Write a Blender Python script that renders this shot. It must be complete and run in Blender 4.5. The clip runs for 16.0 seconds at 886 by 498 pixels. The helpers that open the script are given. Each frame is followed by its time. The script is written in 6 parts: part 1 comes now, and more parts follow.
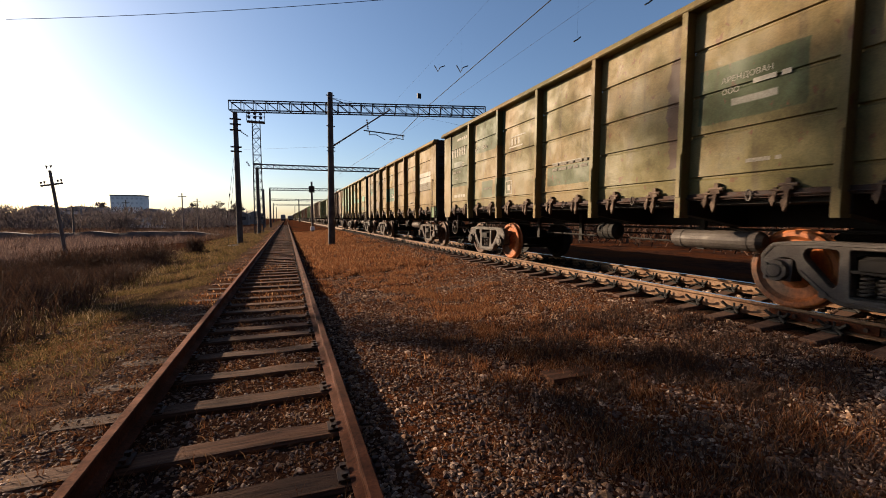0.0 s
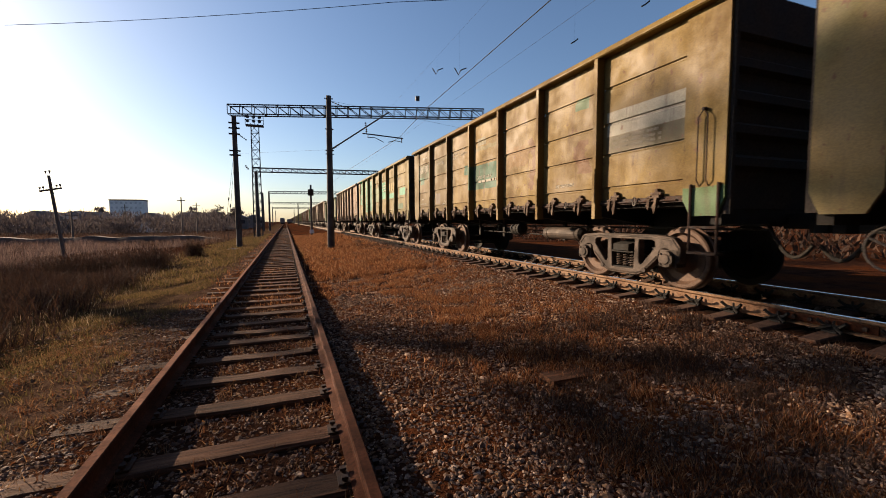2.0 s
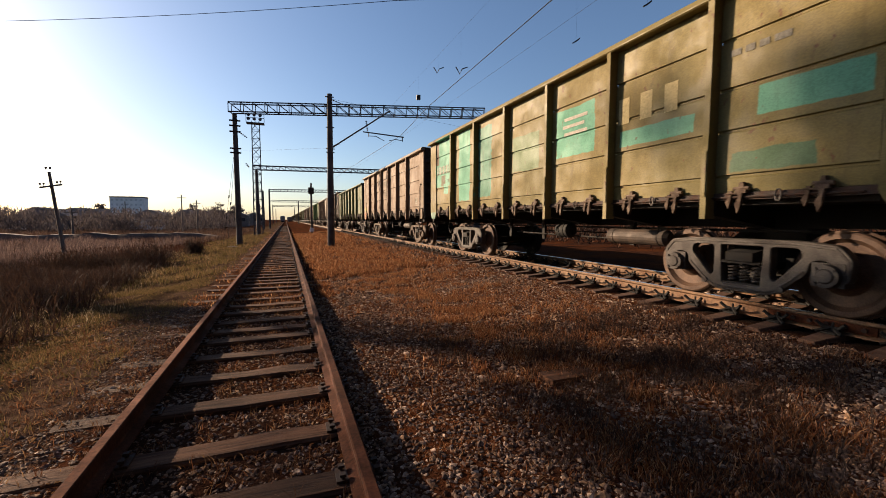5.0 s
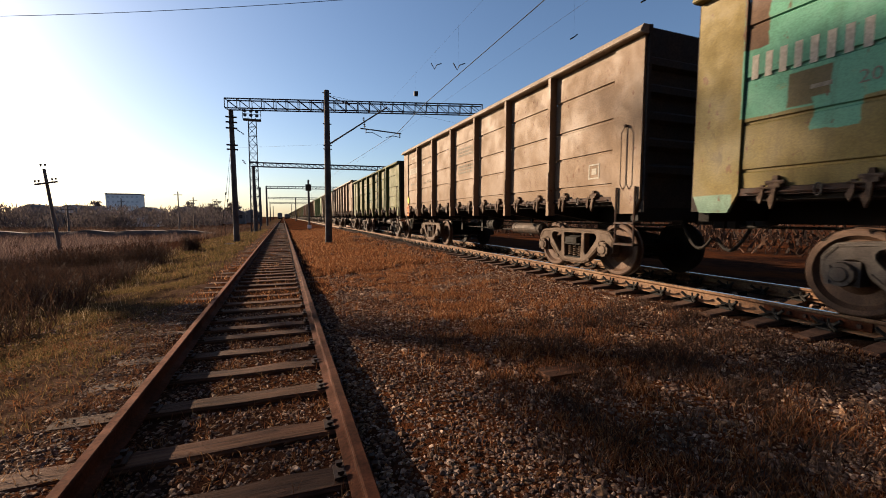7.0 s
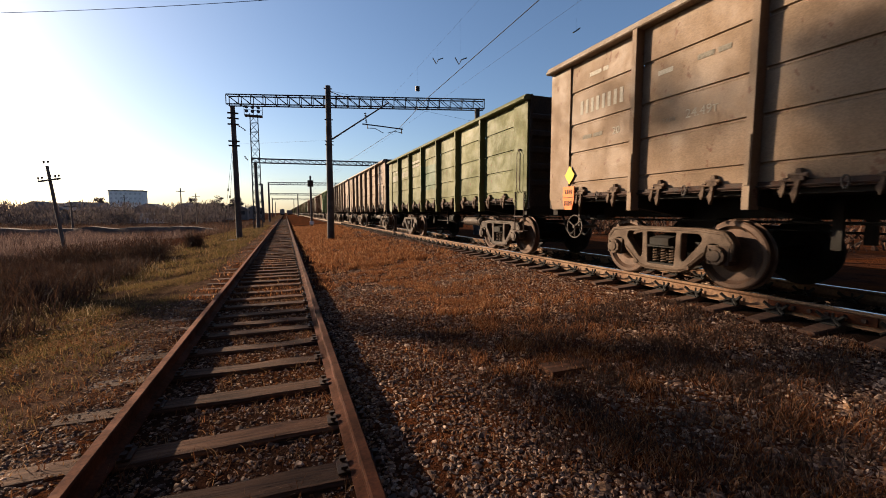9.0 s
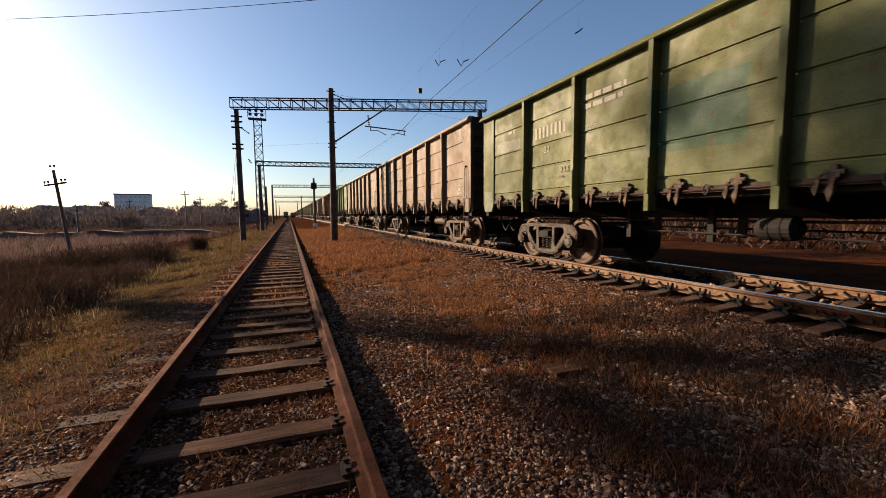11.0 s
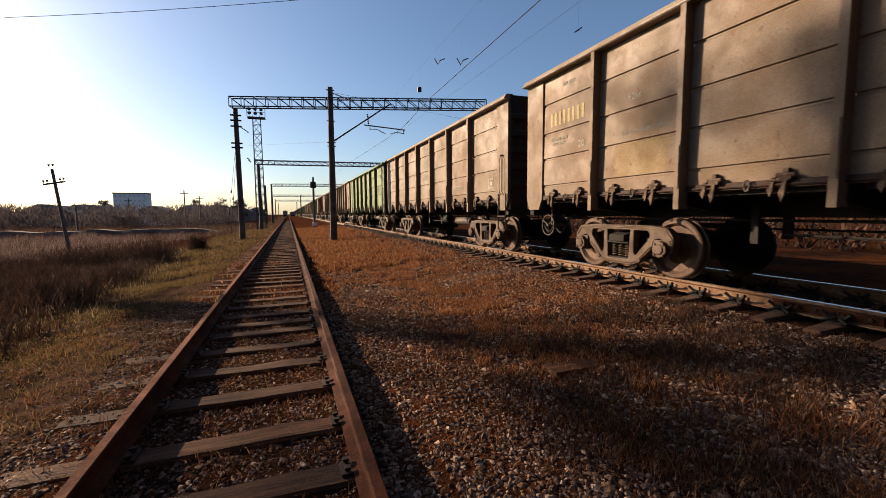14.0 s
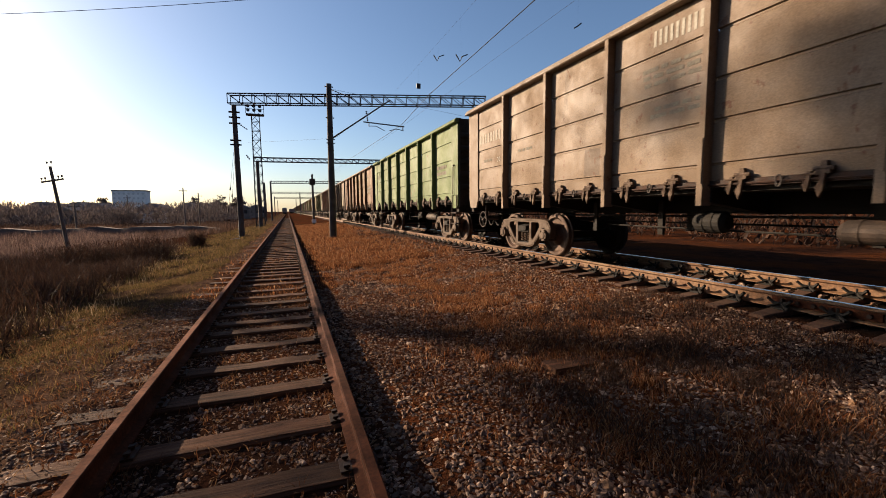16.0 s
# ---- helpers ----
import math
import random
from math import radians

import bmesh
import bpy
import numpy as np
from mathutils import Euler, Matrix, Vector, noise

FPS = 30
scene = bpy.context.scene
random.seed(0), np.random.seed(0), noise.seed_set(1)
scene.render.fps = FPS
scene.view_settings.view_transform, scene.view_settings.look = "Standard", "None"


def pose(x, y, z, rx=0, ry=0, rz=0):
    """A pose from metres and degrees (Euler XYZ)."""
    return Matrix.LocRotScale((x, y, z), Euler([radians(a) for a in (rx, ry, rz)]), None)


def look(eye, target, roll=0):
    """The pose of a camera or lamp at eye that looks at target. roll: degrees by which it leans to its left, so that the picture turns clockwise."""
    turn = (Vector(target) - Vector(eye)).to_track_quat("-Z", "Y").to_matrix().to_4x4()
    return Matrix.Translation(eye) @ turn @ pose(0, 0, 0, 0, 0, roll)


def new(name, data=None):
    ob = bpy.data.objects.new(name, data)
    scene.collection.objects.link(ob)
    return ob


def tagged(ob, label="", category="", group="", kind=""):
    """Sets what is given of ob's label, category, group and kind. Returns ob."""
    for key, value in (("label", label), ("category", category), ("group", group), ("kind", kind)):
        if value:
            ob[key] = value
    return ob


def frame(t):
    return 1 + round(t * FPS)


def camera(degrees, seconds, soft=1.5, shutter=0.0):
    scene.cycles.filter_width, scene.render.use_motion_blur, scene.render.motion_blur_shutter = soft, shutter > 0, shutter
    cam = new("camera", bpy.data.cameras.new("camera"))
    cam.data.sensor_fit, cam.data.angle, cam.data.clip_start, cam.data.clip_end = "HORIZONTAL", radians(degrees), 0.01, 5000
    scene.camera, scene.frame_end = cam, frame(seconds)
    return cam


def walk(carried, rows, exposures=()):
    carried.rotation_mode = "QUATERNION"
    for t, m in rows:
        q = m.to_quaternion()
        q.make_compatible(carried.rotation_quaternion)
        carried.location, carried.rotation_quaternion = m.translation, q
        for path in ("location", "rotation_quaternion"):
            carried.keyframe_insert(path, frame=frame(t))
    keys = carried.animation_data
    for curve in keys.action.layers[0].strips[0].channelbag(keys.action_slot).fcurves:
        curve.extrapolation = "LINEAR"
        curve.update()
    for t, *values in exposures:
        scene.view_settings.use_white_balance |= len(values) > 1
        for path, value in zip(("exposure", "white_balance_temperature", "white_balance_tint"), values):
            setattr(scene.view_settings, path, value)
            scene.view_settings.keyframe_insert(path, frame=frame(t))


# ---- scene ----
# A freight train rolls past a disused siding under a low autumn sun.
# x to the right, y along the tracks, z up; siding sleepers lie at z = 0.
cam = camera(94.4, 16.0, soft=0.9, shutter=0.12)

PATH = [
    (0, -0.000, 0.000, 1.666, 20.88, 4.24, 0.14),
    (0.5, -0.004, 0.002, 1.665, 20.73, 4.11, 0.03),
    (1, -0.001, -0.001, 1.665, 20.80, 4.31, -0.13),
    (1.5, 0.001, -0.002, 1.669, 20.64, 3.94, -0.23),
    (2, 0.003, -0.005, 1.667, 20.95, 3.94, -0.28),
    (2.5, 0.004, -0.006, 1.664, 20.91, 3.93, -0.03),
    (3, 0.007, -0.004, 1.663, 21.17, 3.80, 0.20),
    (3.5, 0.004, -0.004, 1.664, 21.01, 3.92, 0.07),
    (4, 0.007, -0.005, 1.663, 20.99, 3.98, 0.08),
    (6.5, 0.002, -0.008, 1.665, 20.91, 4.33, 0.17),
    (7, 0.009, -0.006, 1.664, 21.25, 4.51, 0.03),
    (7.5, 0.010, -0.005, 1.664, 20.99, 4.60, -0.03),
    (8, 0.012, 0.001, 1.663, 20.87, 4.82, -0.36),
    (8.5, 0.008, 0.004, 1.661, 20.96, 4.94, -0.10),
    (9, 0.011, 0.004, 1.663, 20.94, 5.12, -0.16),
    (11.5, 0.014, -0.002, 1.660, 20.43, 4.87, -0.51),
    (12, 0.013, 0.002, 1.659, 20.48, 4.98, -0.59),
    (12.5, 0.016, -0.000, 1.662, 20.46, 4.86, -0.73),
    (13, 0.023, 0.002, 1.664, 20.58, 4.98, -0.79),
    (13.5, 0.022, 0.007, 1.662, 20.62, 4.88, -0.50),
    (14, 0.016, 0.007, 1.663, 20.55, 5.04, -0.49),
    (14.5, 0.020, 0.004, 1.660, 20.50, 5.23, -0.60),
    (15, 0.021, 0.007, 1.657, 20.64, 5.17, -0.72),
    (15.5, 0.020, 0.011, 1.663, 20.48, 5.30, -0.69),
    (16, 0.024, 0.012, 1.664, 20.61, 5.46, -0.58),
]


def aimed(x, y, z, turn, tilt, lean):
    """A camera pose turned to the right of the tracks, tilted down, leaning."""
    turn, tilt = radians(turn), radians(tilt)
    eye = Vector((x, y, z))
    way = Vector((math.sin(turn) * math.cos(tilt), math.cos(turn) * math.cos(tilt), -math.sin(tilt)))
    return look(eye, eye + way, lean)


EXPOSURE = 1.40
walk(cam, [(row[0], aimed(*row[1:])) for row in PATH], exposures=[(t, EXPOSURE - dip, 6120, 13) for t, dip in ((0.0, 0), (1.0, 0), (1.5, 0.14), (2.0, 0.02), (2.5, 0), (6.0, 0), (6.5, 0.10), (7.0, 0), (16.0, 0))])

# ---- light ----
SUN_AHEAD, SUN_HIGH = 47.0, 18.5
to_sun = Vector((-math.cos(radians(SUN_AHEAD)) * math.cos(radians(SUN_HIGH)),
                 math.sin(radians(SUN_AHEAD)) * math.cos(radians(SUN_HIGH)), math.sin(radians(SUN_HIGH))))
world = bpy.data.worlds.new("sky")
scene.world = world
world.use_nodes = True
sky = world.node_tree.nodes.new("ShaderNodeTexSky")
sky.sky_type = "NISHITA"
sky.sun_disc = False
sky.sun_elevation = radians(SUN_HIGH)
sky.sun_rotation = radians(-(90.0 - SUN_AHEAD))
sky.air_density, sky.dust_density, sky.ozone_density = 1.0, 1.0, 2.5
world.node_tree.nodes["Background"].inputs["Strength"].default_value = 0.051
world.node_tree.links.new(sky.outputs[0], world.node_tree.nodes["Background"].inputs["Color"])
sun_data = bpy.data.lights.new("sun", "SUN")
sun_data.energy, sun_data.angle, sun_data.color = 5.0, radians(0.6), (1.0, 0.73, 0.46)
sun = new("sun", sun_data)
sun.matrix_world = look((0, 0, 0), -to_sun)
sun.location = (-30, 15, 40)
# ---- materials ----
class Nodes:
    """Short hand for building node materials."""

    def __init__(self, name):
        self.mat = bpy.data.materials.new(name)
        self.mat.use_nodes = True
        self.tree = self.mat.node_tree
        self.bsdf = self.tree.nodes["Principled BSDF"]
        self.coord = self.tree.nodes.new("ShaderNodeTexCoord")

    def plug(self, socket, value):
        if hasattr(value, "is_linked"):
            self.tree.links.new(value, socket)
        elif isinstance(value, tuple) and len(value) == 3 and len(socket.default_value) == 4:
            socket.default_value = (*value, 1)
        else:
            socket.default_value = value

    def space(self, offset=(0, 0, 0), scale=(1, 1, 1), world_space=False):
        node = self.tree.nodes.new("ShaderNodeMapping")
        if world_space:
            geo = self.tree.nodes.new("ShaderNodeNewGeometry")
            self.plug(node.inputs["Vector"], geo.outputs["Position"])
        else:
            self.plug(node.inputs["Vector"], self.coord.outputs["Object"])
        node.inputs["Location"].default_value = offset
        node.inputs["Scale"].default_value = scale
        return node.outputs[0]

    def noise(self, vector, scale, detail=4, rough=0.55, distortion=0.0):
        node = self.tree.nodes.new("ShaderNodeTexNoise")
        self.plug(node.inputs["Vector"], vector)
        node.inputs["Scale"].default_value = scale
        node.inputs["Detail"].default_value = detail
        node.inputs["Roughness"].default_value = rough
        node.inputs["Distortion"].default_value = distortion
        return node.outputs["Fac"]

    def ramp(self, fac, low, high, a=0.0, b=1.0):
        node = self.tree.nodes.new("ShaderNodeMapRange")
        node.interpolation_type = "SMOOTHSTEP"
        self.plug(node.inputs["Value"], fac)
        for key, value in (("From Min", low), ("From Max", high), ("To Min", a), ("To Max", b)):
            node.inputs[key].default_value = value
        return node.outputs["Result"]

    def math(self, op, a, b=0.0):
        node = self.tree.nodes.new("ShaderNodeMath")
        node.operation = op
        self.plug(node.inputs[0], a)
        self.plug(node.inputs[1], b)
        return node.outputs[0]

    def mix(self, fac, a, b):
        node = self.tree.nodes.new("ShaderNodeMix")
        node.data_type = "RGBA"
        self.plug(node.inputs[0], fac)
        self.plug(node.inputs[6], a)
        self.plug(node.inputs[7], b)
        return node.outputs[2]

    def split(self, vector):
        node = self.tree.nodes.new("ShaderNodeSeparateXYZ")
        self.plug(node.inputs[0], vector)
        return node.outputs

    def rand(self, island=False):
        if island:
            return self.tree.nodes.new("ShaderNodeNewGeometry").outputs["Random Per Island"]
        return self.tree.nodes.new("ShaderNodeObjectInfo").outputs["Random"]

    def hsv(self, colour, value):
        node = self.tree.nodes.new("ShaderNodeHueSaturation")
        self.plug(node.inputs["Color"], colour)
        self.plug(node.inputs["Value"], value)
        return node.outputs[0]

    def bump(self, height, strength=0.4, distance=0.01):
        node = self.tree.nodes.new("ShaderNodeBump")
        self.plug(node.inputs["Height"], height)
        node.inputs["Strength"].default_value = strength
        node.inputs["Distance"].default_value = distance
        self.plug(self.bsdf.inputs["Normal"], node.outputs[0])

    def done(self, colour, rough=0.8, metal=0.0, spec=0.3):
        self.plug(self.bsdf.inputs["Base Color"], colour)
        self.plug(self.bsdf.inputs["Roughness"], rough)
        self.plug(self.bsdf.inputs["Metallic"], metal)
        self.bsdf.inputs["Specular IOR Level"].default_value = spec
        return self.mat


def rusty(name, main, second, scale=6.0, rough=0.8, metal=0.0, relief=0.3, spec=0.3):
    """Two tones mixed in blotches, with a fine grain over them."""
    n = Nodes(name)
    v = n.space()
    big, fine = n.noise(v, scale), n.noise(v, scale * 14, 3)
    c = n.mix(n.ramp(big, 0.35, 0.65), main, second)
    c = n.hsv(c, n.ramp(fine, 0.25, 0.75, 0.65, 1.3))
    n.bump(fine, relief, 0.004)
    return n.done(c, n.ramp(big, 0.3, 0.7, rough - 0.12, min(1.0, rough + 0.1)), metal, spec)


# Stencils and repainted patches are laid out from a line this far off the wagon's middle.
STENCIL_Y = 0.15


def wagon_paint(name, seed, base, second, dirt, amount=0.5, patches=(), streaks=0.5):
    """Weathered paint: two faded tones, grime in vertical runs, rust chips and touched-up rectangles."""
    n = Nodes(name)
    off = (seed * 7.3, seed * 13.1, seed * 3.7)
    v = n.space(off)
    big = n.noise(v, 0.55, 5, 0.6)
    c = n.mix(n.ramp(big, 0.40, 0.62), base, second)
    y, z = n.split(n.space((0, -STENCIL_Y, 0)))[1:3]
    edge = n.math("SUBTRACT", n.noise(v, 2.2, 4, 0.65), 0.5)
    for y0, y1, z0, z1, ragged, colour in patches:
        yy = n.math("ADD", y, n.math("MULTIPLY", edge, ragged))
        zz = n.math("ADD", z, n.math("MULTIPLY", edge, ragged * 0.6))
        inside = n.math("MULTIPLY", n.math("MULTIPLY", n.ramp(yy, y0, y0 + 0.02), n.ramp(yy, y1, y1 + 0.02, 1.0, 0.0)),
                        n.math("MULTIPLY", n.ramp(zz, z0, z0 + 0.02), n.ramp(zz, z1, z1 + 0.02, 1.0, 0.0)))
        c = n.mix(inside, c, colour)
    run = n.noise(n.space(off, (3.0, 3.0, 0.35)), 1.6, 5, 0.65)
    c = n.mix(n.ramp(run, 0.50, 0.78, 0.0, streaks), c, dirt)
    soot = n.noise(v, 1.3, 6, 0.7)
    c = n.mix(n.ramp(soot, 0.45, 0.75, 0.0, amount), c, tuple(0.55 * k for k in dirt))
    chip = n.noise(n.space(off, (1.0, 1.0, 0.6)), 9.0, 3, 0.6)
    c = n.mix(n.ramp(chip, 0.64, 0.70, 0.0, 0.75), c, (0.10, 0.035, 0.015))
    smear = n.noise(n.space(off, (1.0, 1.0, 0.4)), 2.6, 6, 0.7, 0.6)
    c = n.mix(n.ramp(smear, 0.62, 0.72, 0.0, 0.25 + 0.6 * streaks), c, tuple(0.8 * k for k in dirt))
    pale = n.noise(n.space(tuple(-k for k in off), (1.0, 1.0, 0.7)), 3.4, 6, 0.7, 0.4)
    c = n.mix(n.ramp(pale, 0.62, 0.75, 0.0, 0.35), c, tuple(min(0.5, 1.7 * k) for k in base))
    fine = n.noise(v, 60, 3)
    c = n.hsv(c, n.ramp(fine, 0.3, 0.7, 0.70, 0.96))
    dent = n.noise(v, 1.8, 3)
    n.bump(n.math("ADD", dent, n.math("MULTIPLY", fine, 0.05)), 0.5, 0.03)
    return n.done(c, n.ramp(soot, 0.3, 0.7, 0.55, 0.85), 0.0, 0.35)


def ground_material():
    n = Nodes("ground_soil")
    v = n.space(world_space=True)
    x, y, z = n.split(v)
    big, mid, fine = n.noise(v, 0.35, 5, 0.6), n.noise(v, 2.5, 5, 0.65), n.noise(v, 38, 4, 0.7)
    soil = n.mix(n.ramp(mid, 0.35, 0.65), (0.022, 0.011, 0.008), (0.052, 0.023, 0.013))
    dry = n.mix(n.ramp(mid, 0.4, 0.7), (0.075, 0.025, 0.009), (0.044, 0.017, 0.009))
    c = n.mix(n.ramp(big, 0.42, 0.6), soil, dry)
    grass = n.mix(n.ramp(mid, 0.35, 0.7), (0.034, 0.023, 0.012), (0.060, 0.039, 0.019))
    grey = n.mix(n.ramp(mid, 0.35, 0.65), (0.038, 0.023, 0.016), (0.080, 0.050, 0.034))
    c = n.mix(n.ramp(x, -1.9, -1.3, 1.0, 0.0), c, grey)
    left = n.math("MULTIPLY", n.ramp(x, -3.2, -2.1, 1.0, 0.0), n.ramp(big, 0.38, 0.55))
    c = n.mix(left, c, grass)
    field = n.ramp(x, -6.5, -5.0, 1.0, 0.0)
    c = n.mix(field, c, n.mix(n.ramp(mid, 0.35, 0.7), (0.022, 0.010, 0.007), (0.053, 0.024, 0.013)))
    # shade under the train painted into the soil, and rail shade along the siding
    shade_soil = n.mix(n.ramp(mid, 0.35, 0.7), (0.008, 0.006, 0.005), (0.018, 0.013, 0.010))
    c = n.mix(n.math("MULTIPLY", n.ramp(x, 5.3, 5.7), n.ramp(x, 8.4, 8.9, 1.0, 0.0)), c, shade_soil)
    between = n.math("MULTIPLY", n.ramp(x, -1.25, -1.05), n.ramp(x, 0.5, 0.9, 1.0, 0.0))
    c = n.mix(n.math("MULTIPLY", between, 0.5), c, shade_soil)
    c = n.hsv(c, n.ramp(fine, 0.25, 0.75, 0.45, 1.5))
    n.bump(n.math("ADD", mid, n.math("MULTIPLY", fine, 0.6)), 0.9, 0.05)
    return n.done(c, 1.0, 0.0, 0.0)


def scatter_material(name, tones, rough=0.9, spec=0.15, low=0.6, high=1.4, thin=0.0):
    """Loose pieces, each island with a tone of its own."""
    n = Nodes(name)
    r = n.rand(island=True)
    c = tones[0]
    for i, tone in enumerate(tones[1:]):
        c = n.mix(n.ramp(r, (i + 0.75) / len(tones), (i + 1.25) / len(tones)), c, tone)
    fine = n.noise(n.space(), 45, 3)
    c = n.hsv(c, n.ramp(fine, 0.3, 0.7, low, high))
    if thin:
        # dry blades let some light through
        glow = n.tree.nodes.new("ShaderNodeBsdfTranslucent")
        n.plug(glow.inputs["Color"], c)
        both = n.tree.nodes.new("ShaderNodeMixShader")
        both.inputs[0].default_value = thin
        n.plug(both.inputs[1], n.bsdf.outputs[0])
        n.plug(both.inputs[2], glow.outputs[0])
        n.plug(n.tree.nodes["Material Output"].inputs["Surface"], both.outputs[0])
    return n.done(c, rough, 0.0, spec)


def wood_material(name, dark, pale, grain_axis="x"):
    n = Nodes(name)
    scale = (1.2, 16, 16) if grain_axis == "x" else (16, 16, 1.2)
    off = n.space((0, 0, 0), scale)
    node = n.tree.nodes.new("ShaderNodeVectorMath")
    n.plug(node.inputs[0], off)
    mult = n.math("MULTIPLY", n.rand(), 40.0)
    n.plug(node.inputs[1], mult)
    v = node.outputs[0]
    grain, crack = n.noise(v, 1.5, 6, 0.65), n.noise(v, 5.0, 4, 0.7)
    c = n.mix(n.ramp(grain, 0.3, 0.7), dark, pale)
    c = n.mix(n.ramp(crack, 0.60, 0.72), c, tuple(0.2 * k for k in dark))
    c = n.hsv(c, n.ramp(n.rand(), 0, 1, 0.7, 1.25))
    n.bump(n.math("ADD", grain, crack), 0.7, 0.012)
    return n.done(c, 0.9, 0.0, 0.15)


def plain(name, colour, rough=0.7, metal=0.0, spec=0.3, vary=0.25, scale=12.0):
    n = Nodes(name)
    v = n.space()
    f = n.noise(v, scale, 5, 0.65)
    n.bump(f, 0.15, 0.004)
    return n.done(n.hsv(colour, n.ramp(f, 0.25, 0.75, 1 - vary, 1 + vary)), rough, metal, spec)


M_GROUND = ground_material()
M_STONE = scatter_material("ballast_stone", [(0.055, 0.033, 0.025), (0.138, 0.090, 0.064), (0.097, 0.052, 0.031), (0.276, 0.198, 0.145), (0.074, 0.046, 0.036), (0.161, 0.094, 0.053)], rough=0.85, spec=0.15, low=0.55, high=1.5)
M_DRY = scatter_material("dry_grass", [(0.128, 0.044, 0.015), (0.212, 0.089, 0.036), (0.060, 0.024, 0.011), (0.323, 0.183, 0.093), (0.162, 0.063, 0.025)], thin=0.5)
M_LEAF = scatter_material("fallen_leaf", [(0.120, 0.050, 0.022), (0.172, 0.098, 0.048), (0.080, 0.032, 0.014)], thin=0.45)
M_GREEN = scatter_material("short_grass", [(0.080, 0.060, 0.021), (0.122, 0.082, 0.037), (0.150, 0.091, 0.048), (0.056, 0.043, 0.015)], thin=0.45)
M_REED = scatter_material("dry_reed", [(0.119, 0.080, 0.071), (0.075, 0.050, 0.046), (0.162, 0.117, 0.100), (0.060, 0.043, 0.041)], thin=0.45)
# Brush tones greyed and lightened, with distant haze painted in.
M_BRUSH = scatter_material("bare_brush", [(0.085, 0.070, 0.068), (0.115, 0.092, 0.086), (0.060, 0.050, 0.050)], thin=0.3)
# Rusted rails; sides darkened and heads lightened to paint in shade and light.
M_RAIL_OLD = rusty("rusted_rail", (0.060, 0.018, 0.007), (0.032, 0.011, 0.005), 3.0, 0.9, 0.0, 0.25, 0.1)
M_RAIL_TOP = rusty("worn_lit_rail_head", (0.150, 0.048, 0.018), (0.098, 0.033, 0.014), 3.0, 0.85, 0.0, 0.1, 0.1)
M_RAIL_MAIN = rusty("dusty_rail", (0.156, 0.091, 0.048), (0.117, 0.060, 0.030), 2.0, 0.7, 0.1, 0.2)
M_RAIL_SHINE = plain("polished_rail_head", (0.55, 0.50, 0.45), 0.25, 0.9, 0.5, 0.1)
M_SLEEPER = wood_material("old_sleeper_wood", (0.026, 0.011, 0.006), (0.096, 0.045, 0.023))
M_CONCRETE = rusty("stained_concrete", (0.071, 0.038, 0.024), (0.048, 0.023, 0.013), 3.0, 0.9, 0.0, 0.5)
M_IRON = rusty("rusted_iron", (0.022, 0.014, 0.011), (0.043, 0.021, 0.013), 12.0, 0.75, 0.2)
# Near black for underframe, rail clips and far-side wheels, painting the wheels' shade.
M_UNDER = rusty("near_black_underframe", (0.007, 0.006, 0.005), (0.014, 0.011, 0.008), 4.0, 0.85, 0.0)
M_CAST = rusty("dusty_cast_steel", (0.078, 0.050, 0.031), (0.053, 0.033, 0.020), 4.0, 0.7, 0.1)
M_CAST_DARK = rusty("dark_cast_steel", (0.062, 0.042, 0.030), (0.028, 0.020, 0.015), 4.0, 0.7, 0.1)
M_CAST_GREY = rusty("grey_cast_steel", (0.068, 0.058, 0.049), (0.044, 0.036, 0.031), 4.0, 0.65, 0.15)
M_WHEEL = rusty("wheel_steel", (0.077, 0.044, 0.027), (0.052, 0.030, 0.020), 5.0, 0.6, 0.25)
M_WHEEL_ORANGE = rusty("orange_wheel_paint", (0.352, 0.096, 0.016), (0.088, 0.053, 0.034), 1.6, 0.6, 0.0)
M_TREAD = plain("bright_wheel_rim", (0.56, 0.50, 0.43), 0.35, 0.4, 0.5, 0.1)
M_POLE = rusty("weathered_mast_concrete", (0.078, 0.063, 0.057), (0.051, 0.042, 0.039), 2.0, 0.9)
M_TRUSS = rusty("painted_truss_steel", (0.075, 0.070, 0.075), (0.050, 0.045, 0.050), 2.0, 0.6, 0.2)
M_WIRE = plain("dark_wire", (0.03, 0.028, 0.028), 0.5, 0.5)
M_GLASSY = plain("porcelain_insulator", (0.07, 0.05, 0.045), 0.3, 0.0, 0.5)
M_WHITE = plain("stencil_white", (0.289, 0.274, 0.233), 0.8, 0.0, 0.2, 0.25, 30)
M_DIMWHITE = plain("faded_stencil", (0.145, 0.133, 0.108), 0.85, 0.0, 0.2, 0.35, 30)
M_ORANGE = plain("orange_placard", (0.541, 0.128, 0.013), 0.6, 0.0, 0.3, 0.08)
M_YELLOW = plain("yellow_placard", (0.541, 0.395, 0.013), 0.6, 0.0, 0.3, 0.08)
M_BARK = wood_material("tree_bark", (0.040, 0.030, 0.024), (0.088, 0.068, 0.052), "z")
M_POLEWOOD = wood_material("tarred_pole_wood", (0.084, 0.065, 0.057), (0.168, 0.130, 0.108), "z")
M_WALLPALE = plain("pale_render_wall", (0.68, 0.64, 0.63), 0.9, 0.0, 0.1, 0.12, 0.3)
M_WALLDARK = plain("grey_house_wall", (0.160, 0.130, 0.120), 0.9, 0.0, 0.1, 0.2, 0.5)
M_ROOF = plain("slate_roof", (0.153, 0.126, 0.123), 0.85, 0.0, 0.1, 0.2, 0.6)
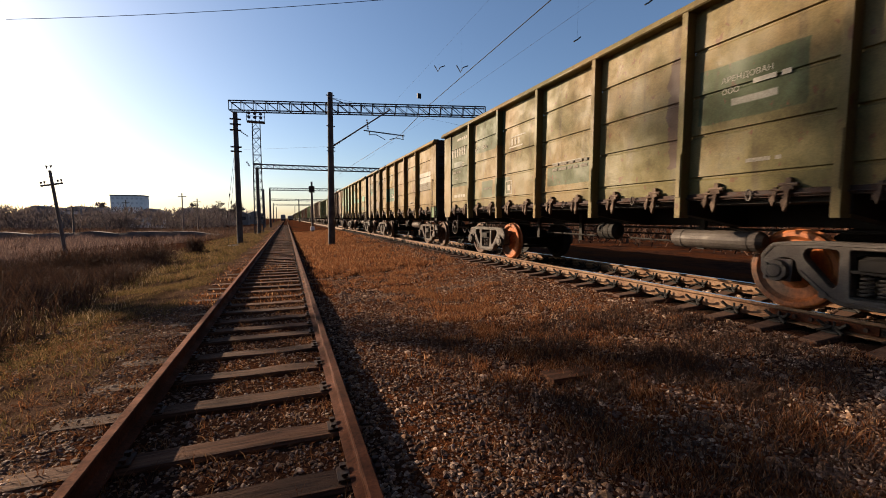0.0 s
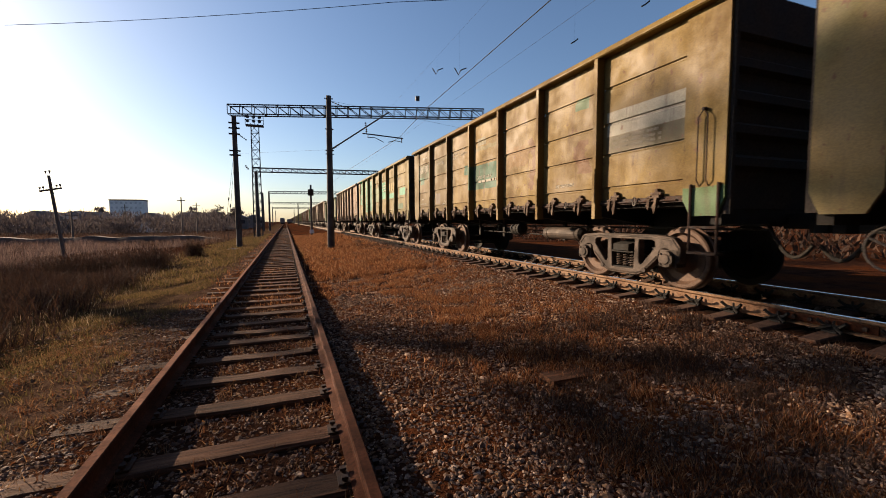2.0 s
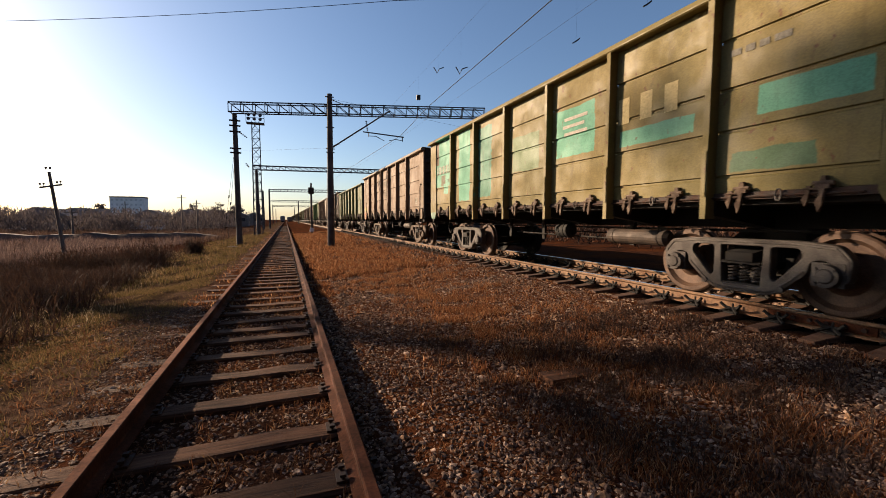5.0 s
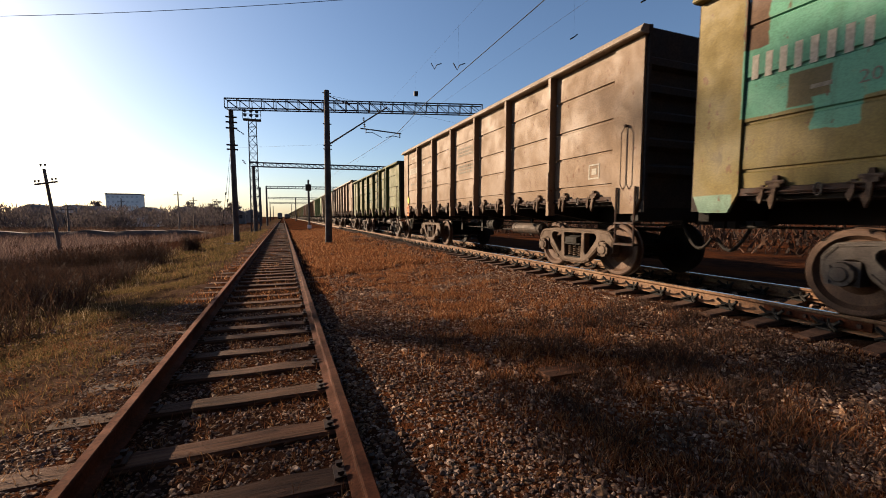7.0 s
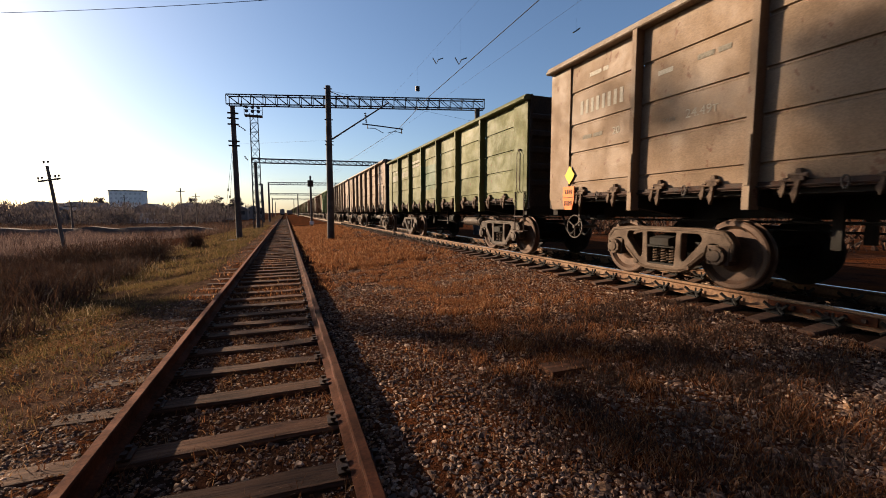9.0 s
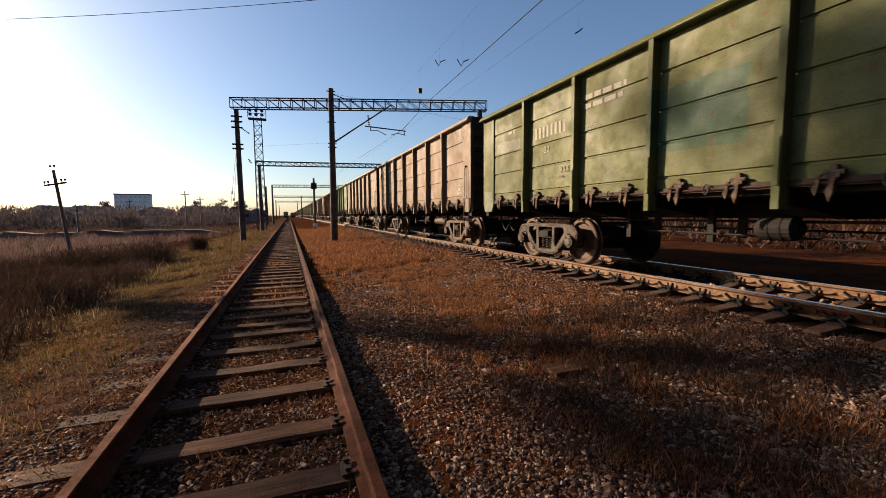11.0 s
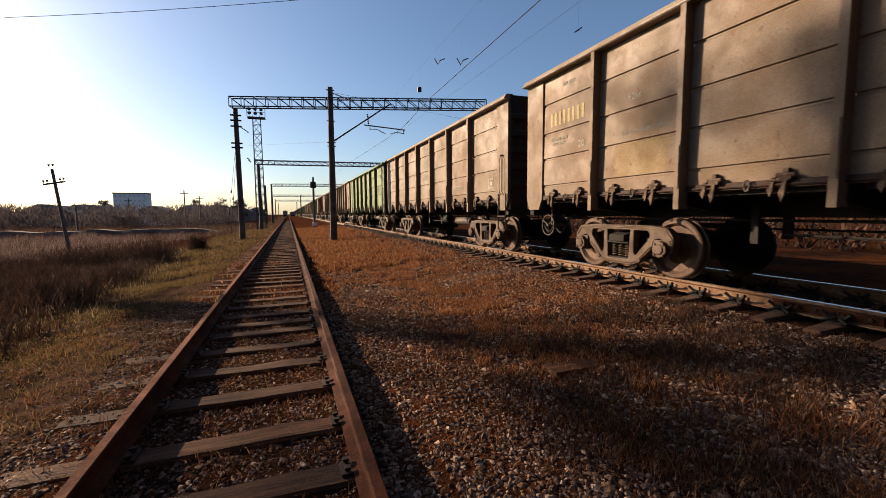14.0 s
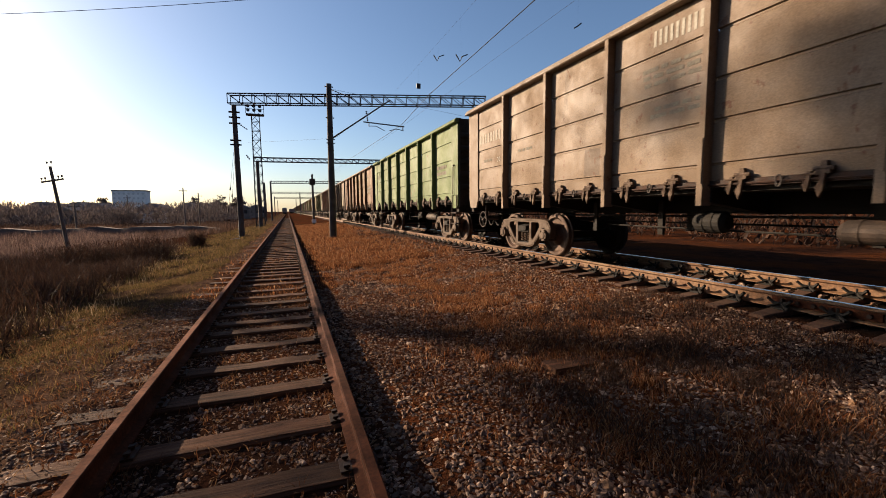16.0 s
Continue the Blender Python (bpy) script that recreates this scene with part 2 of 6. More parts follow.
M_PANE = plain("dark_window_pane", (0.03, 0.032, 0.036), 0.15, 0.0, 0.5, 0.1)
# Panes paled towards the wall tone, painting in distant haze.
M_PANE_PALE = plain("hazed_window_pane", (0.480, 0.448, 0.448), 0.3, 0.0, 0.4, 0.1)
M_YELLOWISH = plain("yellowed_stencil", (0.318, 0.258, 0.131), 0.8, 0.0, 0.2, 0.25, 30)
M_SCRUB = scatter_material("tangled_scrub", [(0.045, 0.026, 0.018), (0.07, 0.038, 0.024), (0.03, 0.02, 0.016)], thin=0.2)
M_BANK = rusty("dark_bank_soil", (0.060, 0.036, 0.026), (0.034, 0.021, 0.016), 0.8, 0.95, 0.0, 0.8)
M_FARGRASS = scatter_material("brown_dead_grass", [(0.078, 0.046, 0.032), (0.055, 0.034, 0.026), (0.115, 0.070, 0.048)], thin=0.3)
M_STRAW = scatter_material("pale_straw", [(0.238, 0.175, 0.105), (0.168, 0.112, 0.063), (0.294, 0.231, 0.154)], thin=0.4)
M_TOPDUST = rusty("dusty_worn_top_rail", (0.215, 0.178, 0.137), (0.170, 0.133, 0.096), 3.0, 0.7)
M_LATCH = rusty("rusted_latch_steel", (0.089, 0.056, 0.034), (0.038, 0.023, 0.015), 9.0, 0.8)
# Near black for the end walls, with their shade painted into the colour.
M_END_SHADE = rusty("shade_black_end_steel", (0.020, 0.017, 0.015), (0.042, 0.032, 0.025), 2.0, 0.9)
# ---- mesh helpers ----
def part(name, bm, material, parent=None, label="", smooth=False):
    """Links a bmesh (or a finished mesh) as one mesh object, under a parent if there is one."""
    if isinstance(bm, bmesh.types.BMesh):
        mesh = bpy.data.meshes.new(name)
        bm.normal_update()
        bm.to_mesh(mesh)
        bm.free()
        mesh.materials.append(material)
        if smooth:
            for p in mesh.polygons:
                p.use_smooth = True
    else:
        mesh = bm
    ob = new(name, mesh)
    if material and mesh.materials and mesh.materials[0] != material:
        ob.material_slots[0].link = "OBJECT"
        ob.material_slots[0].material = material
    if parent:
        ob.parent = parent
    if label:
        ob["label"] = label
    return ob


def box(bm, x0, x1, y0, y1, z0, z1, m=None):
    vs = [bm.verts.new(Vector(p) if m is None else m @ Vector(p)) for p in
          ((x0, y0, z0), (x1, y0, z0), (x1, y1, z0), (x0, y1, z0), (x0, y0, z1), (x1, y0, z1), (x1, y1, z1), (x0, y1, z1))]
    for f in ((3, 2, 1, 0), (4, 5, 6, 7), (0, 1, 5, 4), (1, 2, 6, 5), (2, 3, 7, 6), (3, 0, 4, 7)):
        bm.faces.new([vs[i] for i in f])
    return vs


def tube(bm, a, b, r0, r1=None, seg=8, caps=True):
    a, b = Vector(a), Vector(b)
    r1 = r0 if r1 is None else r1
    q = (b - a).to_track_quat("Z", "Y")
    rings = []
    for p, r in ((a, r0), (b, r1)):
        rings.append([bm.verts.new(p + q @ Vector((r * math.cos(2 * math.pi * i / seg), r * math.sin(2 * math.pi * i / seg), 0))) for i in range(seg)])
    for i in range(seg):
        bm.faces.new((rings[0][i], rings[0][(i + 1) % seg], rings[1][(i + 1) % seg], rings[1][i]))
    if caps:
        bm.faces.new(rings[0][::-1])
        bm.faces.new(rings[1])


def bent(bm, points, r, seg=6):
    """A round bar through the points, in one piece."""
    pts = [Vector(p) for p in points]
    closed = len(pts) > 3 and (pts[0] - pts[-1]).length < 1e-6
    if closed:
        pts = pts[:-1]
    n, rings, side = len(pts), [], None
    for i, p in enumerate(pts):
        before = pts[i - 1] if i or closed else p
        after = pts[(i + 1) % n] if i < n - 1 or closed else p
        d = (after - before).normalized()
        if side is None:
            side = d.orthogonal().normalized()
        side = (side - d * side.dot(d)).normalized()
        other = d.cross(side)
        rings.append([bm.verts.new(p + r * (side * math.cos(2 * math.pi * k / seg) + other * math.sin(2 * math.pi * k / seg))) for k in range(seg)])
    for i in range(n if closed else n - 1):
        a, b = rings[i], rings[(i + 1) % n]
        for k in range(seg):
            bm.faces.new((a[k], a[(k + 1) % seg], b[(k + 1) % seg], b[k]))
    if not closed:
        bm.faces.new(rings[0][::-1])
        bm.faces.new(rings[-1])


def extruded(bm, outline, place, a, b, caps=True):
    """Sweeps a closed 2D outline between a and b; place(u, v, s) gives the point."""
    rings = [[bm.verts.new(place(u, v, s)) for u, v in outline] for s in (a, b)]
    n = len(outline)
    for i in range(n):
        bm.faces.new((rings[0][i], rings[0][(i + 1) % n], rings[1][(i + 1) % n], rings[1][i]))
    if caps:
        bm.faces.new(rings[0][::-1])
        bm.faces.new(rings[1])


def lathe_x(bm, profile, seg=28):
    """Turns (x, radius) pairs about the x axis."""
    rings = [[bm.verts.new((x, r * math.cos(2 * math.pi * i / seg), r * math.sin(2 * math.pi * i / seg))) for i in range(seg)] for x, r in profile]
    for a, b in zip(rings[:-1], rings[1:]):
        for i in range(seg):
            bm.faces.new((a[i], a[(i + 1) % seg], b[(i + 1) % seg], b[i]))
    bm.faces.new(rings[0][::-1])
    bm.faces.new(rings[-1])


def tidy(bm):
    bmesh.ops.recalc_face_normals(bm, faces=bm.faces)
    return bm


def plate_mesh(name, loops, thick, bevel, material):
    """A plate with holes, its outlines in the yz plane, thickness along x, centred on x = 0."""
    curve = bpy.data.curves.new(name, "CURVE")
    curve.dimensions, curve.fill_mode = "2D", "BOTH"
    curve.extrude, curve.bevel_depth, curve.bevel_resolution = thick / 2, bevel, 1
    for loop in loops:
        s = curve.splines.new("POLY")
        s.points.add(len(loop) - 1)
        for p, (u, v) in zip(s.points, loop):
            p.co = (u, v, 0, 1)
        s.use_cyclic_u = True
    ob = bpy.data.objects.new(name, curve)
    mesh = bpy.data.meshes.new_from_object(ob)
    bpy.data.objects.remove(ob)
    mesh.transform(Matrix(((0, 0, 1, 0), (1, 0, 0, 0), (0, 1, 0, 0), (0, 0, 0, 1))))
    mesh.materials.clear()
    mesh.materials.append(material)
    return mesh


def rounded(points, r, n=3):
    """Rounds the corners of a closed outline."""
    out = []
    k = len(points)
    for i in range(k):
        p, a, b = Vector(points[i]), Vector(points[i - 1]), Vector(points[(i + 1) % k])
        ra = min(r, (a - p).length * 0.45)
        rb = min(r, (b - p).length * 0.45)
        s, e = p + (a - p).normalized() * ra, p + (b - p).normalized() * rb
        for j in range(n + 1):
            t = j / n
            q = s * (1 - t) ** 2 + p * 2 * t * (1 - t) + e * t ** 2
            out.append((q.x, q.y))
    return out


def text_mesh(text, size, material, align="LEFT"):
    curve = bpy.data.curves.new("lettering", "FONT")
    curve.body, curve.size, curve.extrude = text, size, 0.001
    curve.align_x = align
    curve.resolution_u = 2
    ob = bpy.data.objects.new("lettering", curve)
    mesh = bpy.data.meshes.new_from_object(ob)
    bpy.data.objects.remove(ob)
    # reads along -y on a side that faces -x
    mesh.transform(Matrix(((0, 0, -1, 0), (-1, 0, 0, 0), (0, 1, 0, 0), (0, 0, 0, 1))))
    mesh.materials.clear()
    mesh.materials.append(material)
    return mesh


def empty(name, m, label, category, group="", kind=""):
    ob = new(name)
    ob.empty_display_size = 0.2
    ob.matrix_world = m
    return tagged(ob, label, category, group, kind)


# ---- ground ----
SIDING_X, MAIN_X, MAIN_Z = -0.378, 6.60, 0.583
LEFT_RAILS, MAIN_RAILS = (-1.175, 0.419), (5.803, 7.397)
G_X = [-4000, -200, -60, -30, -14, -8, -5, -3.4, -2.3, -1.8, -1.35, -1.2, 0.45, 0.56, 1.05, 1.5, 2.6, 3.6, 4.5, 5.0, 5.3, 8.2, 9.2, 11, 16, 40, 4000]
G_Z = [1.0, 0.0, -0.75, -0.95, -0.95, -0.75, -0.42, -0.22, -0.05, -0.012, -0.012, -0.045, -0.045, 0.0, 0.012, 0.02, 0.09, 0.18, 0.27, 0.325, 0.345, 0.345, 0.26, 0.0, -0.1, -0.1, 0.0]


def ground_z(x, y):
    z = float(np.interp(x, G_X, G_Z))
    amp = 0.10 if x < -2.6 else (0.035 if 0.9 < x < 4.9 else 0.012)
    if abs(x) < 80 and -20 < y < 120:
        z += amp * noise.noise(Vector((x * 0.55, y * 0.55, 0.0))) + 0.35 * amp * noise.noise(Vector((x * 2.3, y * 2.3, 4.0)))
    return z


def spread(near0, near1, step, far):
    out, p, s = [near0], near0, step
    while p < near1:
        p += step
        out.append(p)
    while p < far:
        s *= 1.25
        p += s
        out.append(p)
    p, s, low = near0, step, []
    while p > -far:
        s *= 1.25
        p -= s
        low.append(p)
    return low[::-1] + out


def build_ground():
    xs, ys = spread(-7.0, 5.6, 0.12, 3500), spread(0.6, 14.0, 0.12, 3500)
    verts = [(x, y, ground_z(x, y)) for y in ys for x in xs]
    w = len(xs)
    faces = [(j * w + i, j * w + i + 1, (j + 1) * w + i + 1, (j + 1) * w + i) for j in range(len(ys) - 1) for i in range(w - 1)]
    mesh = bpy.data.meshes.new("ground")
    mesh.from_pydata(verts, [], faces)
    mesh.materials.append(M_GROUND)
    for p in mesh.polygons:
        p.use_smooth = True
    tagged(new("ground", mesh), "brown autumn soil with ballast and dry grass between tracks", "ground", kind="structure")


build_ground()

RAIL = [(-0.075, 0), (0.075, 0), (0.075, 0.012), (0.018, 0.032), (0.009, 0.045), (0.009, 0.125), (0.030, 0.142), (0.0375, 0.148), (0.0375, 0.172), (0.030, 0.18),
        (-0.030, 0.18), (-0.0375, 0.172), (-0.0375, 0.148), (-0.030, 0.142), (-0.009, 0.125), (-0.009, 0.045), (-0.018, 0.032), (-0.075, 0.012)]


def add_rail(track, x, z, y0, y1, material, top, label=""):
    bm = bmesh.new()
    extruded(bm, RAIL, lambda u, v, s: Vector((x + u, s, z + v)), y0, y1)
    rail = part("rail", tidy(bm), material, track, label)
    rail.data.materials.append(top)
    for p in rail.data.polygons:
        if p.normal.z > 0.9 and p.center.z > z + 0.17:
            p.material_index = 1
    return rail


# siding: worn wooden sleepers under rusted rails
siding = empty("railway_siding", pose(0, 0, 0), "disused railway siding with rusted rails on wooden sleepers", "railway track", kind="structure")
for x in LEFT_RAILS:
    add_rail(siding, x, 0.0, -40, 620, M_RAIL_OLD, M_RAIL_TOP)

SLEEPER_NEAR = [-5.65, -4.98, -4.30, -3.66, -2.98, -2.30, -1.66, -1.0, -0.32, 0.35, 0.98, 1.62, 2.12, 2.62, 3.29, 4.08, 4.83, 5.56, 6.27, 6.80, 7.40]


def sleeper_mesh(seed):
    r = random.Random(seed)
    bm = bmesh.new()
    n, half, deep = 8, 1.375, 0.16
    rings = []
    for i in range(n + 1):
        x = -half + 2 * half * i / n
        w = 0.118 + r.uniform(-0.008, 0.008)
        t = r.uniform(-0.008, 0.006)
        rings.append([bm.verts.new(p) for p in ((x, -w, -deep), (x, -w, t - 0.02), (x, -w + 0.02, t), (x, w - 0.02, t + r.uniform(-0.005, 0.005)), (x, w, t - 0.02), (x, w, -deep))])
    for a, b in zip(rings[:-1], rings[1:]):
        for i in range(6):
            bm.faces.new((a[i], a[(i + 1) % 6], b[(i + 1) % 6], b[i]))
    bm.faces.new(rings[0])
    bm.faces.new(rings[-1][::-1])
    mesh = bpy.data.meshes.new("sleeper")
    tidy(bm).to_mesh(mesh)
    bm.free()
    mesh.materials.append(M_SLEEPER)
    return mesh


sleeper_meshes = [sleeper_mesh(i) for i in range(6)]
tie_plate = bmesh.new()
box(tie_plate, -0.15, 0.15, -0.075, 0.075, -0.004, 0.012)
for px, py in ((-0.11, 0.05), (-0.11, -0.05), (0.11, 0.05), (0.11, -0.05)):
    tube(tie_plate, (px, py, 0.0), (px, py, 0.045), 0.014, 0.011, 6)
    box(tie_plate, px - 0.02, px + 0.02, py - 0.018, py + 0.018, 0.028, 0.046)
tie_plate_mesh = bpy.data.meshes.new("tie_plate")
tidy(tie_plate).to_mesh(tie_plate_mesh)
tie_plate.free()
tie_plate_mesh.materials.append(M_IRON)
rng = random.Random(5)
sy, sleeper_rows = SLEEPER_NEAR[-1], list(SLEEPER_NEAR)
while sy < 110:
    sy += 0.66 + rng.uniform(-0.06, 0.06)
    sleeper_rows.append(sy)
for i, sy in enumerate(sleeper_rows):
    ob = part("sleeper", sleeper_meshes[i % 6], None, siding)
    ob.location = (SIDING_X + rng.uniform(-0.05, 0.05), sy, rng.uniform(-0.012, 0.004))
    ob.rotation_euler = (0, 0, radians(rng.uniform(-1.2, 1.2)))
    if sy < 25:
        for x in LEFT_RAILS:
            pl = part("tie_plate", tie_plate_mesh, None, siding)
            pl.location = (x, sy, 0.0)

# main line: concrete sleepers with stubby clips
main_line = empty("railway_main_line", pose(0, 0, 0), "raised main line with dusty rails on concrete sleepers", "railway track", kind="structure")
for x in MAIN_RAILS:
    add_rail(main_line, x, MAIN_Z - 0.18, -40, 700, M_RAIL_MAIN, M_RAIL_SHINE)


def concrete_sleeper():
    bm = bmesh.new()
    rings = []
    for x, w, t in ((-1.37, 0.10, -0.01), (-1.34, 0.11, 0.0), (-0.95, 0.125, 0.0), (-0.62, 0.125, 0.0), (-0.3, 0.10, -0.06), (0.3, 0.10, -0.06), (0.62, 0.125, 0.0), (0.95, 0.125, 0.0), (1.34, 0.11, 0.0), (1.37, 0.10, -0.01)):
        top = -0.025 if abs(x) > 1.2 else t
        rings.append([bm.verts.new(p) for p in ((x, -w - 0.03, -0.2), (x, -w + 0.02, top - 0.012), (x, -w + 0.035, top), (x, w - 0.035, top), (x, w - 0.02, top - 0.012), (x, w + 0.03, -0.2))])
    for a, b in zip(rings[:-1], rings[1:]):
        for i in range(6):
            bm.faces.new((a[i], a[(i + 1) % 6], b[(i + 1) % 6], b[i]))
    bm.faces.new(rings[0])
    bm.faces.new(rings[-1][::-1])
    mesh = bpy.data.meshes.new("sleeper")
    tidy(bm).to_mesh(mesh)
    bm.free()
    mesh.materials.append(M_CONCRETE)
    return mesh


def clip_mesh():
    """A rail clip: plate, bolts and the bent arms that stick out."""
    bm = bmesh.new()
    for s in (-1, 1):
        box(bm, s * 0.06, s * 0.19, -0.07, 0.07, 0.0, 0.02)
        box(bm, s * 0.045, s * 0.11, -0.05, 0.05, 0.02, 0.045)
        tube(bm, (s * 0.095, 0, 0.02), (s * 0.095, 0, 0.125), 0.013, 0.013, 6)
        tube(bm, (s * 0.095, 0, 0.045), (s * 0.095, 0, 0.072), 0.026, 0.024, 6)
        for k in (-1, 1):
            bent(bm, [(s * 0.10, k * 0.02, 0.06), (s * 0.125, k * 0.075, 0.070), (s * 0.15, k * 0.135, 0.125)], 0.021, 5)
            bent(bm, [(s * 0.11, k * 0.02, 0.06), (s * 0.16, k * 0.07, 0.035), (s * 0.19, k * 0.12, 0.012)], 0.018, 5)
    mesh = bpy.data.meshes.new("rail_clip")
    tidy(bm).to_mesh(mesh)
    bm.free()
    mesh.materials.append(M_UNDER)
    return mesh


cs_mesh, rc_mesh = concrete_sleeper(), clip_mesh()
SLEEPER_Z = MAIN_Z - 0.18
for i in range(-22, 150):
    y = 3.21 + 0.5525 * (i - 0)
    ob = part("sleeper", cs_mesh, None, main_line)
    ob.location = (MAIN_X, y, SLEEPER_Z - 0.002)
    if y < 46:
        for x in MAIN_RAILS:
            c = part("rail_clip", rc_mesh, None, main_line)
            c.location = (x, y, SLEEPER_Z)

# bolted joint bars on the near main rail
bm = bmesh.new()
extruded(bm, [(-0.052, 0.04), (-0.030, 0.05), (-0.030, 0.13), (-0.052, 0.138), (-0.058, 0.12), (-0.058, 0.055)], lambda u, v, s: Vector((MAIN_RAILS[0] + u, s, SLEEPER_Z + v)), 2.30, 3.35)
joint = part("joint_bar", tidy(bm), M_RAIL_OLD, main_line, "rust-red bolted joint bar")
for k in range(6):
    bm = bmesh.new()
    y = 2.40 + 0.165 * k
    tube(bm, (MAIN_RAILS[0] - 0.085, y, SLEEPER_Z + 0.09), (MAIN_RAILS[0] - 0.05, y, SLEEPER_Z + 0.09), 0.024, 0.026, 6)
    part("bolt", tidy(bm), M_IRON, joint)
# ---- the train ----
PITCH, BASE, AXLES, R_WHEEL = 13.92, 8.65, 1.85, 0.4785
HALF = 6.52
BOGIE_Y = -0.18
LOW_BODY = 0.91
POSTS = [-4.325, -2.595, -0.865, 0.865, 2.595, 4.325]
Z_FLOOR, Z_POST, Z_TOP = 1.42, 1.10, 3.92
GROOVES = [1.62, 2.17, 2.68, 3.27]


def side_panel(y0, y1, side):
    """Sheet with pressed horizontal grooves; side -1 is towards the siding."""
    prof = [(1.46, Z_FLOOR)]
    for g in GROOVES:
        prof += [(1.470, g - 0.030), (1.452, g - 0.012), (1.452, g + 0.012), (1.478, g + 0.022)]
    prof += [(1.47, Z_TOP - 0.10), (1.44, Z_TOP - 0.10), (1.43, Z_FLOOR)]
    bm = bmesh.new()
    extruded(bm, prof, lambda u, v, s: Vector((side * u, s, v)), y0, y1)
    return tidy(bm)


def post_bm(y, side):
    bm = bmesh.new()
    w = 0.044
    outline = [(-w - 0.008, 1.46), (-w, 1.475), (-w + 0.004, 1.618), (w - 0.004, 1.618), (w, 1.475), (w + 0.008, 1.46)]
    extruded(bm, outline, lambda u, v, s: Vector((side * v, y + u, s)), Z_POST, Z_TOP - 0.11)
    # riveted strap on the lower half
    extruded(bm, [(-0.032, 1.61), (-0.027, 1.630), (0.027, 1.630), (0.032, 1.61)], lambda u, v, s: Vector((side * v, y + u, s)), Z_POST + 0.28, Z_POST + 0.86)
    return tidy(bm)


def corner_bm(end, side):
    bm = bmesh.new()
    inner, outer = (5.94, HALF)
    pts = [(inner, 1.36), (inner + 0.12, 1.13), (outer - 0.10, 1.13), (outer, 1.36), (outer, Z_TOP - 0.10), (inner, Z_TOP - 0.10)]
    extruded(bm, pts, lambda u, v, s: Vector((side * s, end * u, v)), 1.455, 1.505)
    return tidy(bm)


def top_rail_bm(side):
    bm = bmesh.new()
    outline = [(1.40, Z_TOP - 0.13), (1.61, Z_TOP - 0.13), (1.63, Z_TOP - 0.115), (1.632, Z_TOP - 0.095), (1.58, Z_TOP - 0.015), (1.56, Z_TOP), (1.42, Z_TOP), (1.40, Z_TOP - 0.02)]
    extruded(bm, outline, lambda u, v, s: Vector((side * u, s, v)), -HALF - 0.03, HALF + 0.03)
    return tidy(bm)


def end_wall_bm(end):
    bm = bmesh.new()
    prof = [(HALF - 0.05, Z_FLOOR - 0.2)]
    for g in (1.7, 2.1, 2.5, 2.9, 3.3):
        prof += [(HALF - 0.03, g), (HALF + 0.05, g + 0.05), (HALF + 0.05, g + 0.15), (HALF - 0.03, g + 0.2)]
    prof += [(HALF - 0.03, Z_TOP), (HALF - 0.09, Z_TOP), (HALF - 0.09, Z_FLOOR - 0.2)]
    extruded(bm, prof, lambda u, v, s: Vector((s, end * u, v)), -1.45, 1.45)
    for x in (-1.46, 1.40):
        box(bm, x, x + 0.06, end * (HALF - 0.05), end * (HALF + 0.045), 1.15, Z_TOP)
    return tidy(bm)


def sill_bm(side):
    """The long bottom rail under a side with its rod."""
    bm = bmesh.new()
    box(bm, side * 1.38, side * 1.485, -5.96, 5.96, 1.33, 1.415)
    tube(bm, (side * 1.50, -5.85, 1.36), (side * 1.50, 5.85, 1.36), 0.014, 0.014, 6)
    return tidy(bm)


def hook_bm(y, side):
    """Hatch latch: a hinge block, a hook and its pointed tail."""
    bm = bmesh.new()
    box(bm, side * 1.47, side * 1.545, y - 0.06, y + 0.06, 1.405, 1.45)
    tube(bm, (side * 1.52, y - 0.09, 1.46), (side * 1.52, y + 0.09, 1.46), 0.024, 0.024, 8)
    extruded(bm, [(-0.028, 1.44), (0.028, 1.445), (0.022, 1.34), (0.058, 1.27), (0.022, 1.165), (-0.006, 1.25), (-0.012, 1.33)],
             lambda u, v, s: Vector((side * s, y + u, v)), 1.50, 1.545)
    # the safety catch beside the hook, and the lug above
    extruded(bm, [(0.105, 1.44), (0.145, 1.44), (0.150, 1.36), (0.185, 1.30), (0.150, 1.225), (0.128, 1.29), (0.120, 1.36)],
             lambda u, v, s: Vector((side * s, y + u, v)), 1.49, 1.525)
    extruded(bm, [(-0.035, 1.45), (0.035, 1.45), (0.020, 1.535), (-0.020, 1.535)], lambda u, v, s: Vector((side * s, y + u, v)), 1.472, 1.53)
    tube(bm, (side * 1.53, y - 0.02, 1.40), (side * 1.53, y + 0.17, 1.41), 0.012, 0.012, 6)
    return tidy(bm)


def ring_bm(y, side):
    bm = bmesh.new()
    pts = [(side * 1.53, y + 0.030 * math.cos(a), 1.365 + 0.065 * math.sin(a)) for a in [2 * math.pi * i / 10 for i in range(11)]]
    bent(bm, pts, 0.010, 5)
    return tidy(bm)


def block(*sizes):
    bm = bmesh.new()
    box(bm, *sizes)
    return tidy(bm)


def cross_beam_bm(y):
    bm = bmesh.new()
    extruded(bm, [(-1.47, 1.34), (-1.47, 1.14), (-0.3, 0.97), (0.3, 0.97), (1.47, 1.14), (1.47, 1.34)], lambda u, v, s: Vector((u, s, v)), y - 0.07, y + 0.07)
    return tidy(bm)


